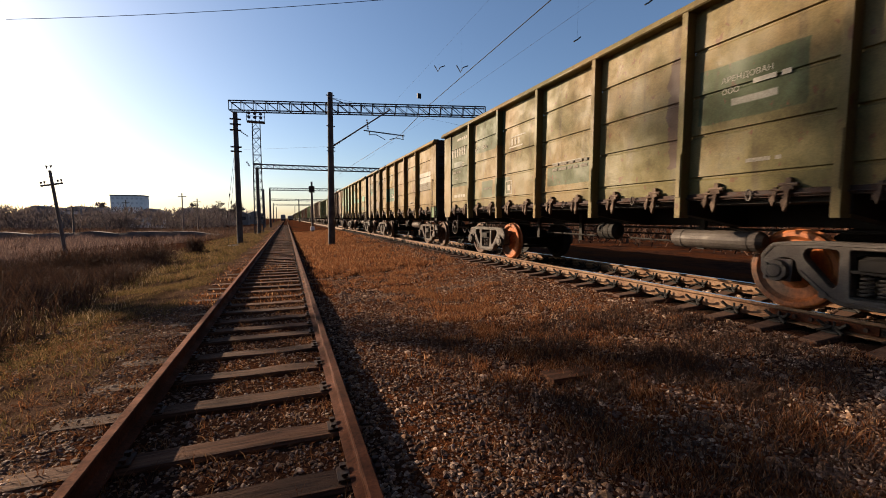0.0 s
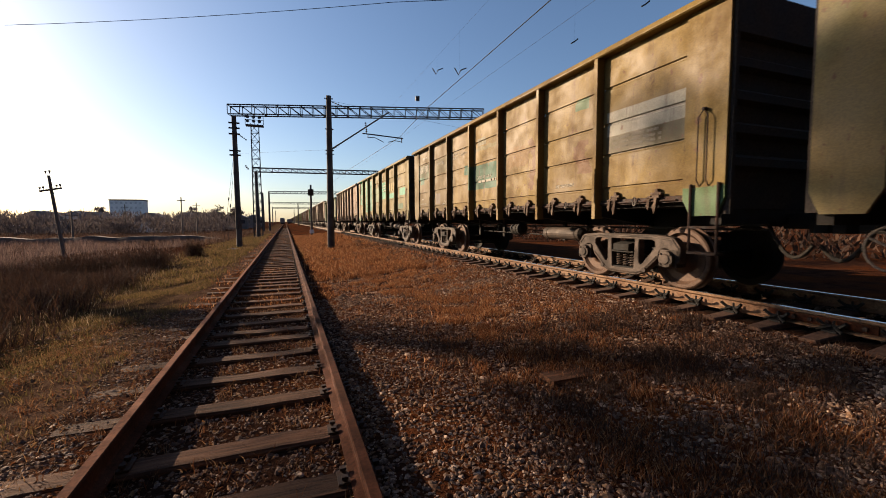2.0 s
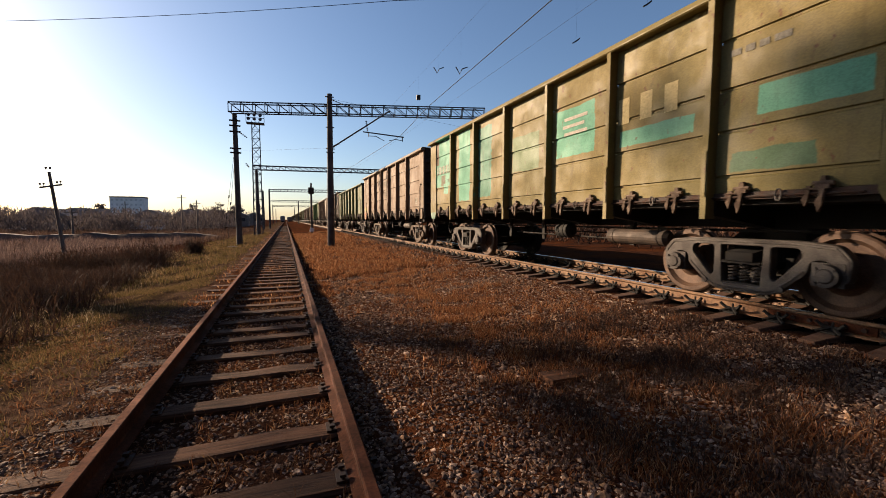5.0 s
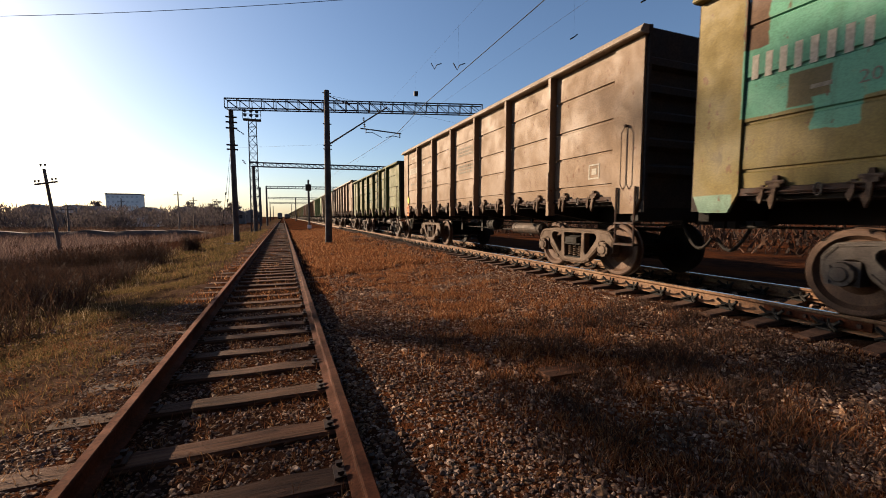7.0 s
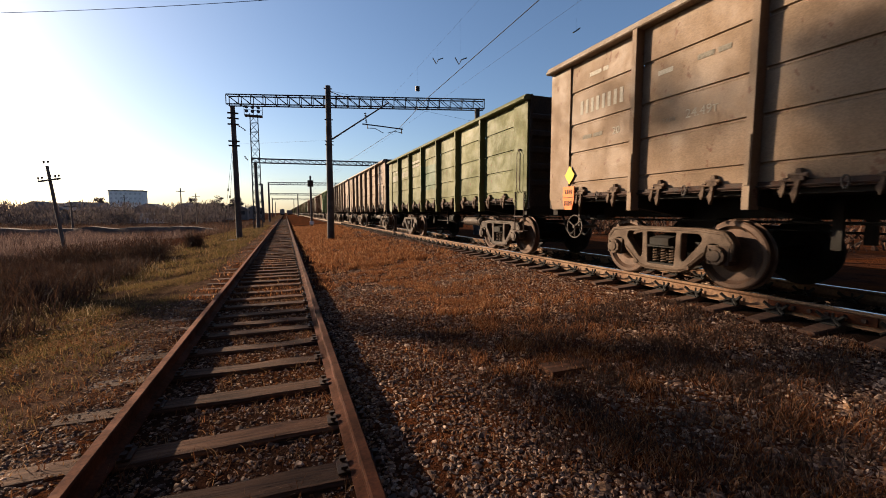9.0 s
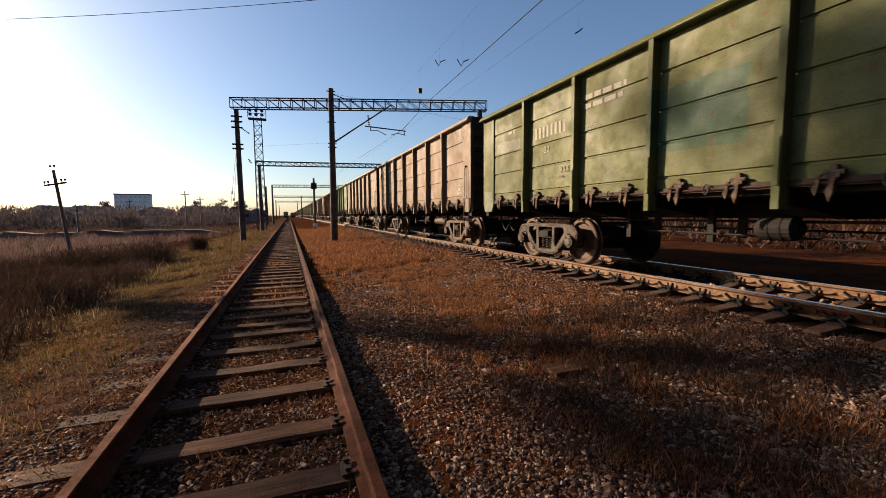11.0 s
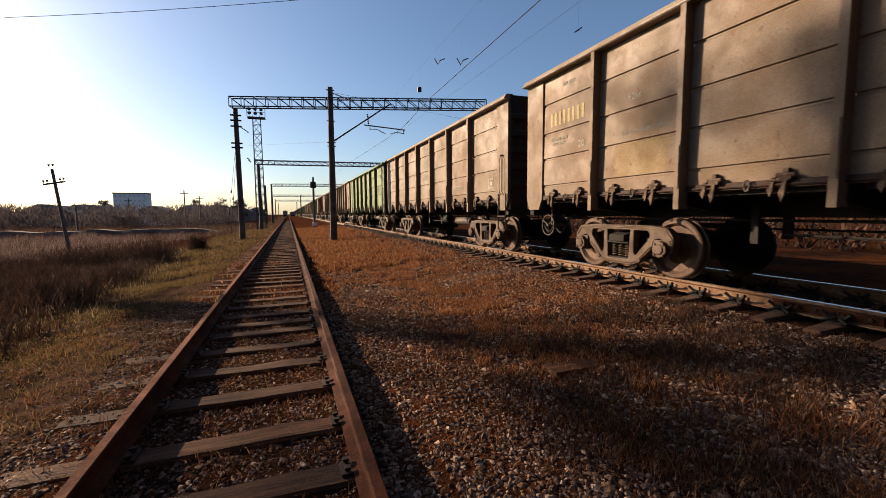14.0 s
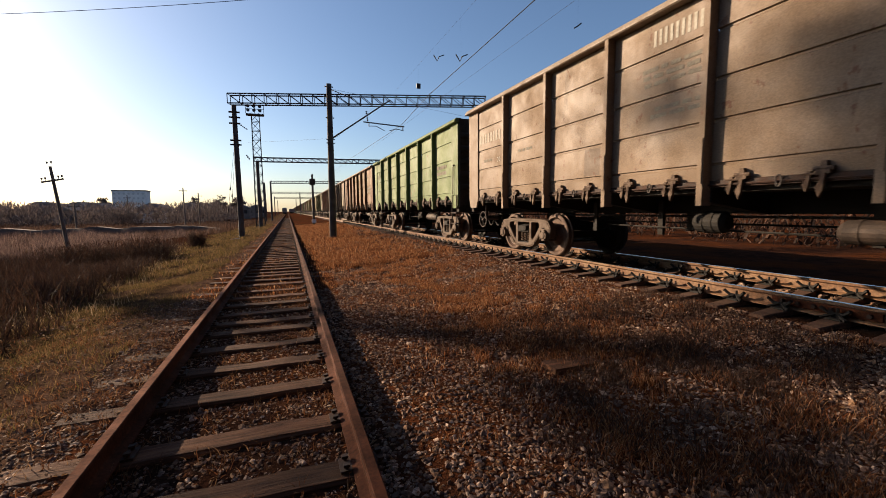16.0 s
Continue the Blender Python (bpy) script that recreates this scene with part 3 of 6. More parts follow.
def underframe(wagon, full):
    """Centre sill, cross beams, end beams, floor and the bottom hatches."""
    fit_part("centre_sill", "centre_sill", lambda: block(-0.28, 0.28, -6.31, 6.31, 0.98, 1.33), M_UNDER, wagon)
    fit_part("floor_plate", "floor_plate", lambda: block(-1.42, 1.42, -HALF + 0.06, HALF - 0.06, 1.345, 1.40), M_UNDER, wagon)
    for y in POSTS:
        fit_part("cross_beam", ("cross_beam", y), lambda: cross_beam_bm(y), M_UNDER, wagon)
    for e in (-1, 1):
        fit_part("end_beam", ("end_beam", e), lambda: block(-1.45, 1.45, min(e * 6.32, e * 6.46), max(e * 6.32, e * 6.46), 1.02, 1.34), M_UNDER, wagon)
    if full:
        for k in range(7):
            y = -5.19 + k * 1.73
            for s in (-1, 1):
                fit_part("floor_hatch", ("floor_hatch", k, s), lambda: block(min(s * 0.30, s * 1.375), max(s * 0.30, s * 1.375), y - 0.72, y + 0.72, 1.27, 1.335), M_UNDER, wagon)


def brake_bm():
    """Brake rods and pipe below the floor."""
    bm = bmesh.new()
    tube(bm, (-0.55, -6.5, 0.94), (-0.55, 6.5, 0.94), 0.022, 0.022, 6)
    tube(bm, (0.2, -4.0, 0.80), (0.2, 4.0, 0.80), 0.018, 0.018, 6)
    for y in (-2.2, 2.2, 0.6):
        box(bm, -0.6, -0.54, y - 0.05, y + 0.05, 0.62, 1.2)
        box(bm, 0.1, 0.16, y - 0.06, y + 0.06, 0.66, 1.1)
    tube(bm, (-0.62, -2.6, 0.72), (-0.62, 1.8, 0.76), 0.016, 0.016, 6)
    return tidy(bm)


def tank_bm(y0, y1, r, x, z):
    bm = bmesh.new()
    tube(bm, (x, y0 + 0.06, z), (x, y1 - 0.06, z), r, r, 18)
    tube(bm, (x, y0, z), (x, y0 + 0.06, z), r * 0.6, r, 18)
    tube(bm, (x, y1 - 0.06, z), (x, y1, z), r, r * 0.6, 18)
    for y in (y0 + 0.18, y1 - 0.18):
        tube(bm, (x, y - 0.02, z), (x, y + 0.02, z), r + 0.008, r + 0.008, 18)
    return tidy(bm)


def coupler_bm(end):
    bm = bmesh.new()
    box(bm, -0.11, 0.11, end * 6.40, end * 6.76, 0.95, 1.16)
    extruded(bm, [(-0.10, 6.70), (-0.26, 6.76), (-0.24, 6.90), (-0.06, 6.84), (0.04, 6.94), (0.20, 6.95), (0.24, 6.82), (0.10, 6.70)],
             lambda u, v, s: Vector((end * u, end * v, s)), 0.90, 1.22)
    return tidy(bm)


def hose_bm(end):
    bm = bmesh.new()
    pts = [(-0.42, end * (6.40 + 0.52 * t), 1.0 - 0.42 * math.sin(math.pi * t * 0.8)) for t in [i / 8 for i in range(9)]]
    bent(bm, pts, 0.026, 7)
    return tidy(bm)


def ladder_bm():
    """Step frame below the near corner."""
    bm = bmesh.new()
    for y in (-6.46, -6.08):
        tube(bm, (-1.53, y, 0.62), (-1.53, y, 1.55), 0.018, 0.018, 6)
    for z in (0.64, 0.98):
        box(bm, -1.56, -1.40, -6.47, -6.07, z - 0.015, z + 0.015)
    return tidy(bm)


def grab_bm():
    """Tall loop handle on the near corner."""
    bm = bmesh.new()
    bent(bm, [(-1.51, -6.18, 1.52), (-1.56, -6.18, 1.60), (-1.56, -6.18, 2.40), (-1.54, -6.24, 2.50), (-1.56, -6.31, 2.40), (-1.56, -6.31, 1.60), (-1.51, -6.31, 1.52)], 0.008, 6)
    tube(bm, (-1.50, -6.245, 2.50), (-1.57, -6.245, 2.50), 0.022, 0.022, 6)
    return tidy(bm)


def handwheel_bm():
    bm = bmesh.new()
    c = Vector((-1.36, 5.90, 0.80))
    rim = [c + Vector((0, 0.215 * math.cos(a), 0.215 * math.sin(a))) for a in [2 * math.pi * i / 20 for i in range(21)]]
    bent(bm, rim, 0.014, 6)
    for k in range(3):
        a = 0.5 + 2 * math.pi * k / 3
        tube(bm, c, c + Vector((0, 0.21 * math.cos(a), 0.21 * math.sin(a))), 0.016, 0.012, 6)
    tube(bm, c - Vector((0.03, 0, 0)), c + Vector((0.5, 0, 0)), 0.03, 0.03, 8)
    box(bm, -1.30, -1.26, 5.84, 5.88, 0.8, 1.2)
    return tidy(bm)


def axle_bm():
    bm = bmesh.new()
    lathe_x(bm, [(-1.12, 0.06), (-1.0, 0.075), (-0.86, 0.075), (-0.80, 0.095), (-0.6, 0.10), (0, 0.08), (0.6, 0.10), (0.80, 0.095), (0.86, 0.075), (1.0, 0.075), (1.12, 0.06)], 14)
    return tidy(bm)


def wheel_bm(side):
    """Disc wheel, its flange inside; the outer face is at 0.85 m."""
    bm = bmesh.new()
    prof = [(0.85, 0.405), (0.85, R_WHEEL - 0.022), (0.835, R_WHEEL), (0.76, R_WHEEL + 0.004), (0.745, R_WHEEL + 0.03), (0.722, R_WHEEL + 0.028), (0.72, 0.40), (0.735, 0.385),
            (0.755, 0.24), (0.72, 0.13), (0.70, 0.12), (0.70, 0.09)]
    inner = [(0.88, 0.09), (0.88, 0.125), (0.86, 0.14), (0.790, 0.24), (0.795, 0.36), (0.835, 0.395)]
    lathe_x(bm, [(side * x, r) for x, r in inner + prof], 40)
    return tidy(bm)


def adapter_bm(y, side):
    """Axle box with its round cover."""
    bm = bmesh.new()
    box(bm, side * 0.93, side * 1.13, y - 0.15, y + 0.15, 0.36, 0.62)
    tube(bm, (side * 1.12, y, R_WHEEL), (side * 1.19, y, R_WHEEL), 0.135, 0.125, 18)
    tube(bm, (side * 1.19, y, R_WHEEL), (side * 1.205, y, R_WHEEL), 0.085, 0.07, 14)
    for k in range(4):
        a = math.pi / 4 + k * math.pi / 2
        tube(bm, (side * 1.18, y + 0.115 * math.cos(a), R_WHEEL + 0.115 * math.sin(a)), (side * 1.21, y + 0.115 * math.cos(a), R_WHEEL + 0.115 * math.sin(a)), 0.016, 0.016, 6)
    return tidy(bm)


SIDE_OUTLINE = rounded([(-1.10, 0.42), (-1.12, 0.66), (-1.00, 0.80), (-0.62, 0.835), (0.62, 0.835), (1.00, 0.80), (1.12, 0.66), (1.10, 0.42),
                        (0.98, 0.40), (0.96, 0.62), (0.86, 0.655), (0.74, 0.62), (0.72, 0.48), (0.42, 0.21), (0.30, 0.17), (-0.30, 0.17), (-0.42, 0.21), (-0.72, 0.48),
                        (-0.74, 0.62), (-0.86, 0.655), (-0.96, 0.62), (-0.98, 0.40)], 0.05, 2)
SIDE_HOLES = [rounded([(s * 0.34, 0.772), (s * 0.34, 0.37), (s * 0.40, 0.315), (s * 0.70, 0.66), (s * 0.66, 0.772)], 0.06, 3) for s in (-1, 1)] + \
             [rounded([(-0.275, 0.772), (-0.25, 0.245), (0.25, 0.245), (0.275, 0.772)], 0.03, 2)]


def frame_rib_bm(side):
    """Raised cast rims on the outer face of a side frame."""
    bm = bmesh.new()
    x = side * 1.105
    bent(bm, [(x, y, z) for y, z in ((-1.09, 0.50), (-1.09, 0.65), (-0.98, 0.775), (-0.62, 0.812), (0.62, 0.812), (0.98, 0.775), (1.09, 0.65), (1.09, 0.50))], 0.024, 6)
    bent(bm, [(x, y, z) for y, z in ((-0.70, 0.50), (-0.42, 0.24), (-0.30, 0.20), (0.30, 0.20), (0.42, 0.24), (0.70, 0.50))], 0.024, 6)
    for loop in SIDE_HOLES[:2]:
        bent(bm, [(x, p[0], p[1]) for p in list(loop) + [loop[0]]], 0.014, 5)
    for y in (-0.47, 0.47):
        tube(bm, (x, y, 0.26), (x + side * 0.03, y, 0.26), 0.045, 0.04, 10)
    return tidy(bm)


def spring_bm(dx, dy, side):
    """One coil spring."""
    bm = bmesh.new()
    turns = [2 * math.pi * 5.5 * i / 55 for i in range(56)]
    bent(bm, [(side * 1.02 + dx + 0.048 * math.cos(t), dy + 0.048 * math.sin(t), 0.285 + 0.235 * i / 55) for i, t in enumerate(turns)], 0.014, 4)
    return tidy(bm)


def bolster_bm():
    bm = bmesh.new()
    extruded(bm, [(-1.16, 0.56), (-1.16, 0.67), (-0.6, 0.78), (0.6, 0.78), (1.16, 0.67), (1.16, 0.56), (0.6, 0.45), (-0.6, 0.45)], lambda u, v, s: Vector((u, s, v)), -0.17, 0.17)
    box(bm, -1.10, 1.10, -0.25, 0.25, 0.235, 0.275)
    box(bm, -1.13, 1.13, -0.24, 0.24, 0.525, 0.555)
    box(bm, -0.25, 0.25, -0.25, 0.25, 0.78, 0.98)
    return tidy(bm)


def brake_shoe_bm():
    bm = bmesh.new()
    for s in (-1, 1):
        for y in (-0.40, 0.40):
            box(bm, s * 0.70, s * 0.83, y - 0.05, y + 0.05, 0.32, 0.62)
        tube(bm, (s * 0.78, 0.36, 0.30), (s * 0.78, -0.36, 0.30), 0.02, 0.02, 6)
    for y in (-0.38, 0.38):
        tube(bm, (-0.85, y, 0.40), (0.85, y, 0.40), 0.025, 0.025, 6)
    return tidy(bm)


# Wagon liveries, from the one that is passing at the start to those that follow.
OLIVE, KHAKI, MUSTARD = (0.110, 0.093, 0.025), (0.165, 0.112, 0.034), (0.172, 0.110, 0.014)
GREEN, MINT, TEAL, PALE = (0.038, 0.063, 0.020), (0.095, 0.285, 0.190), (0.032, 0.117, 0.077), (0.270, 0.261, 0.216)
TAN, BROWN, RUST, LEAFG = (0.158, 0.106, 0.060), (0.129, 0.083, 0.046), (0.143, 0.059, 0.023), (0.114, 0.162, 0.054)
GRIME = (0.043, 0.025, 0.013)
SAGE, PATCH_GREEN = (0.052, 0.068, 0.023), (0.045, 0.065, 0.020)
LIVERIES = [
    # seed, base, second, dirt, soot, streaks, patches
    (1, KHAKI, OLIVE, GRIME, 0.55, 0.6, [(4.20, 5.80, 2.08, 3.75, 0.05, SAGE), (2.28, 3.90, 2.90, 3.75, 0.08, PATCH_GREEN), (2.9, 3.55, 1.66, 2.10, 0.10, PATCH_GREEN), (-4.12, -2.9, 2.29, 2.98, 0.10, PATCH_GREEN),
                                         (-0.95, 0.45, 1.75, 2.12, 0.08, SAGE), (4.96, 5.56, 2.64, 2.86, 0.10, (0.203, 0.225, 0.189)), (-3.83, -3.32, 2.46, 2.54, 0.06, PALE), (-0.6, 0.3, 2.14, 2.20, 0.06, PALE), (2.0, 2.5, 1.64, 2.1, 0.1, PATCH_GREEN), (-2.6, -2.42, 1.8, 3.3, 0.35, (0.060, 0.030, 0.014))]),
    # First patch is olive-brown, darkened further to paint in shade.
    (2, MUSTARD, (0.135, 0.086, 0.020), (0.068, 0.027, 0.009), 0.50, 0.75, [(2.1, 6.6, 1.0, 4.2, 0.6, (0.112, 0.075, 0.016)), (4.20, 5.80, 2.66, 3.22, 0.05, SAGE), (5.18, 5.66, 2.50, 2.78, 0.06, TEAL), (0.98, 1.32, 2.44, 2.72, 0.06, TEAL), (2.28, 3.88, 2.75, 3.22, 0.25, (0.090, 0.077, 0.023)),
                                         (-0.75, 0.72, 1.95, 2.62, 0.06, (0.025, 0.090, 0.052)), (-2.45, -2.28, 1.75, 2.85, 0.9, (0.115, 0.052, 0.014)), (-2.2, -1.3, 2.35, 2.75, 1.3, (0.150, 0.082, 0.016)), (-4.15, -3.85, 1.95, 2.55, 0.9, (0.110, 0.050, 0.014)), (-4.15, -3.8, 3.08, 3.28, 0.1, (0.060, 0.110, 0.050)), (-0.8, 0.6, 3.0, 3.12, 0.4, (0.140, 0.115, 0.040)), (-6.1, -4.62, 2.46, 2.86, 0.04, PALE), (-6.1, -4.62, 2.16, 2.46, 0.03, (0.077, 0.063, 0.027)),
                                         (3.42, 3.88, 1.68, 2.05, 0.05, (0.135, 0.113, 0.090)), (-0.1, 0.4, 3.15, 3.35, 0.05, (0.180, 0.162, 0.099)), (-7.0, -6.1, 1.1, 1.5, 0.1, (0.072, 0.135, 0.054))]),
    (3, (0.170, 0.128, 0.036), (0.132, 0.106, 0.030), GRIME, 0.30, 0.32, [(4.20, 5.80, 2.22, 3.80, 0.08, MINT), (4.95, 5.33, 2.24, 2.60, 0.06, (0.086, 0.070, 0.027)), (5.55, 5.80, 3.0, 3.9, 0.2, (0.099, 0.054, 0.027)), (4.72, 5.10, 1.96, 2.30, 0.25, MINT),
                                         (2.95, 3.78, 1.66, 3.75, 0.25, MINT), (1.6, 2.35, 1.7, 3.6, 0.35, (0.068, 0.189, 0.126)), (-0.6, 0.5, 2.2, 3.0, 0.2, (0.117, 0.162, 0.077)), (-2.3, -1.2, 2.3, 3.2, 0.2, MINT),
                                         (-4.2, -2.9, 2.25, 2.5, 0.1, MINT), (-6.0, -5.0, 2.29, 2.62, 0.08, MINT), (5.85, 6.36, 1.0, 1.34, 0.06, (0.135, 0.225, 0.162)), (-5.6, -4.7, 1.66, 1.9, 0.2, (0.054, 0.108, 0.054))]),
    (4, (0.195, 0.132, 0.080), (0.170, 0.112, 0.066), (0.070, 0.042, 0.026), 0.22, 0.22, []),
    (5, (0.105, 0.112, 0.030), (0.078, 0.090, 0.025), GRIME, 0.35, 0.30, [(4.5, 5.6, 2.72, 3.0, 0.25, (0.162, 0.162, 0.117)), (-0.6, 0.7, 2.0, 3.0, 0.3, (0.045, 0.090, 0.041)), (5.85, 6.3, 1.0, 1.7, 0.1, (0.135, 0.153, 0.099))]),
    (6, (0.180, 0.122, 0.074), (0.150, 0.106, 0.072), (0.064, 0.038, 0.024), 0.22, 0.22, [(2.72, 3.75, 1.64, 2.16, 0.2, (0.189, 0.126, 0.054))]),
    (7, (0.180, 0.132, 0.092), (0.170, 0.116, 0.070), (0.064, 0.042, 0.027), 0.22, 0.2, [(0.95, 1.35, 1.65, 2.12, 0.03, (0.113, 0.081, 0.056))]),
    (8, LEAFG, (0.099, 0.144, 0.054), GRIME, 0.12, 0.12, []),
    (9, (0.135, 0.081, 0.029), RUST, GRIME, 0.4, 0.4, []),
    (10, BROWN, TAN, GRIME, 0.4, 0.3, []),
    (11, RUST, BROWN, GRIME, 0.4, 0.4, []),
    (12, (0.099, 0.099, 0.032), OLIVE, GRIME, 0.4, 0.4, []),
]
paints = [wagon_paint("wagon_paint", s, a, b, d, soot, p, st) for s, a, b, d, soot, st, p in LIVERIES]
LABELS = ["khaki open-top freight wagon with touched-up green panels and orange wheels", "mustard open-top freight wagon with teal and pale repainted patches",
          "olive open-top freight wagon blotched with mint green paint", "tan-brown open-top freight wagon with orange hazard placard",
          "dull green open-top freight wagon with faded stencils", "dusty brown open-top freight wagon with one yellowed panel",
          "pale brown open-top freight wagon with white stencils", "bright leaf-green open-top freight wagon on steel bogies",
          "ochre and rust open-top freight wagon on steel bogies", "brown open-top freight wagon on steel bogies",
          "rust-red open-top freight wagon on steel bogies", "olive drab open-top freight wagon on steel bogies"]

SHARED = {}


def shared(key, make, material, smooth=False):
    """A mesh made once and used by every wagon."""
    if key not in SHARED:
        made = make()
        if isinstance(made, bmesh.types.BMesh):
            mesh = bpy.data.meshes.new(key[0] if isinstance(key, tuple) else key)
            made.normal_update()
            made.to_mesh(mesh)
            made.free()
            mesh.materials.append(material)
            for p in mesh.polygons:
                p.use_smooth = smooth
            made = mesh
        SHARED[key] = made
    return SHARED[key]


def fit_part(name, key, make, material, parent, base=None, label="", smooth=False):
    return part(name, shared(key, make, base or material, smooth), material, parent, label)


def build_wagon(index, full):
    """One open-top wagon, its origin on the rails below its middle."""
    paint = paints[index % len(paints)]
    wagon = empty("freight_wagon", pose(MAIN_X, 0, MAIN_Z), LABELS[index % len(LABELS)], "freight wagon", "wagons of the train")
    edges = [-5.94] + POSTS + [5.94]
    sides = (-1, 1) if full else (-1,)
    for side in (-1, 1):
        for a, b in zip(edges[:-1], edges[1:]):
            a2, b2 = a + (0.05 if a > -5.7 else 0.018), b - (0.05 if b < 5.7 else 0.018)
            if full or side < 0:
                fit_part("side_panel", ("side_panel", a, side), lambda: side_panel(a2, b2, side), paint, wagon)
        if not full and side > 0:
            fit_part("side_panel", ("side_wall", side), lambda: side_panel(-5.94, 5.94, 1), paint, wagon)
        for y in POSTS:
            if side < 0 or full:
                fit_part("post", ("post", y, side), lambda: post_bm(y, side), paint, wagon)
        for end in (-1, 1):
            fit_part("corner_panel", ("corner_panel", end, side), lambda: corner_bm(end, side), paint, wagon)
        fit_part("top_rail", ("top_rail", side), lambda: top_rail_bm(side), M_TOPDUST if index % 12 in (3, 5, 6) else paint, wagon)
        fit_part("bottom_sill", ("bottom_sill", side), lambda: sill_bm(side), M_IRON, wagon)
    for end in (-1, 1):
        # End walls face away from the sun; their colour paints in that shade.
        fit_part("end_wall", ("end_wall", end), lambda: end_wall_bm(end), M_END_SHADE, wagon, None, "wall with its shade painted in near black")
        fit_part("coupler", ("coupler", end), lambda: coupler_bm(end), M_UNDER, wagon)
    underframe(wagon, full)
    if full:
        for k, (a, b) in enumerate(zip(edges[:-1], edges[1:])):
            mid = (a + b) / 2
            for d in (-0.40, 0.40):
                fit_part("hatch_latch", ("hatch_latch", k, d), lambda: hook_bm(mid + d, -1), M_LATCH, wagon)
            fit_part("tie_ring", ("tie_ring", k), lambda: ring_bm(mid, -1), M_CAST_GREY, wagon)
        fit_part("brake_rod", "brake_rod", brake_bm, M_UNDER, wagon)
        # Tank tone paints in light on wagon 0 and shade on the rest.
        fit_part("air_tank", "air_tank", lambda: tank_bm(-3.35, -2.05, 0.13, -0.98, 0.80), M_CAST_GREY if index == 0 else M_CAST_DARK, wagon)
        fit_part("brake_cylinder", "brake_cylinder", lambda: tank_bm(-0.65, -0.15, 0.16, -0.70, 0.86), M_UNDER, wagon)
        for end in (-1, 1):
            fit_part("brake_hose", ("brake_hose", end), lambda: hose_bm(end), M_UNDER, wagon)
        fit_part("step_ladder", "step_ladder", ladder_bm, M_IRON, wagon)
        fit_part("grab_handle", "grab_handle", grab_bm, M_IRON, wagon)
        if index % 12 not in (1, 2, 4):
            fit_part("hand_brake_wheel", "hand_brake_wheel", handwheel_bm, M_CAST_GREY, wagon)
    wheelsets = []
    cast = M_CAST_DARK if index % 12 in (1, 4) else M_CAST_GREY if index % 12 in (0, 1, 2) else M_CAST
    for e in (-1, 1):
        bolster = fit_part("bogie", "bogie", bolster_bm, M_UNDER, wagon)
        bolster.location = (0, e * BASE / 2 + BOGIE_Y, 0)
        for side in sides:
            frame_mesh = shared("side_frame", lambda: plate_mesh("side_frame", [SIDE_OUTLINE] + SIDE_HOLES, 0.11, 0.012, M_CAST), M_CAST)
            sf = part("side_frame", frame_mesh, cast, bolster)
            sf.location = (side * 1.05, 0, 0)
            if full:
                fit_part("frame_rib", ("frame_rib", side), lambda: frame_rib_bm(side), cast, bolster)
                for dy in (-0.15, 0.0, 0.15):
                    fit_part("spring", ("spring", dy, side), lambda: spring_bm(0, dy, side), cast, bolster)
                for a in (-1, 1):
                    fit_part("axle_box", ("axle_box", a, side), lambda: adapter_bm(a * AXLES / 2, side), cast, bolster)
        if full:
            fit_part("brake_gear", "brake_gear", brake_shoe_bm, M_UNDER, bolster)
        for a in (-1, 1):
            if full:
                axle = fit_part("wheelset", "wheelset", axle_bm, M_UNDER, wagon)
                axle.location = (0, e * BASE / 2 + a * AXLES / 2 + BOGIE_Y, R_WHEEL)
                for side in (-1, 1):
                    mesh = shared(("wheel", side), lambda: wheel_bm(side), M_WHEEL)
                    if len(mesh.materials) == 1:
                        mesh.materials.append(M_TREAD)
                        for p in mesh.polygons:
                            r = math.hypot(p.center.y, p.center.z)
                            p.material_index = 1 if r > R_WHEEL - 0.012 and abs(p.center.x) > 0.80 else 0
                    # Far-side wheels are near black: their shade is painted into the colour.
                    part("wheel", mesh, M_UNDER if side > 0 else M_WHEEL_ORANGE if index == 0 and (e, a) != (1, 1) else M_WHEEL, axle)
                wheelsets.append((axle, axle.location.copy()))
            else:
                for side in (-1, 1):
                    mesh = SHARED[("wheel", side)]
                    # Same painted shade on the far-side wheels of the simpler wagons.
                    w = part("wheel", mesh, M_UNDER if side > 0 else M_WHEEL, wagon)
                    w.location = (0, e * BASE / 2 + a * AXLES / 2 + BOGIE_Y, R_WHEEL)
    return wagon, wheelsets


# Middle of the first wagon at the start, and the way the train has gone by each time.
FIRST_CENTRE, SPEED, GAIN = 6.71, 5.2786, 0.0042
wagons = []
for index in range(-1, 34):
    wagon, wheelsets = build_wagon(index if index >= 0 else 9, index < 11)
    centre = FIRST_CENTRE + index * PITCH
    wagon.location.y = centre
    wagons.append((wagon, centre, wheelsets, index))


# ---- stencils on the wagons ----
def plate_bm(y0, y1, z0, z1, x=-1.4785, thick=0.0015):
    bm = bmesh.new()
    box(bm, x - thick, x, min(y0, y1) + STENCIL_Y, max(y0, y1) + STENCIL_Y, z0, z1)
    return tidy(bm)


def write(wagon, text, y, z, size, material=None):
    ob = part("lettering", text_mesh(text, size, material or M_WHITE), None, wagon, "stencilled " + "white letters")
    ob.location = (-1.4795, y + STENCIL_Y, z)
    return ob


def digits(wagon, y0, y1, z0, z1, count, material=None, slant=0.0):
    """A row of upright plain bars, one for each character."""
    step = (y0 - y1) / count
    for k in range(count):
        a = y0 - k * step
        part("stencil_bar", plate_bm(a, a - step * 0.5, z0, z1), material or M_WHITE, wagon)


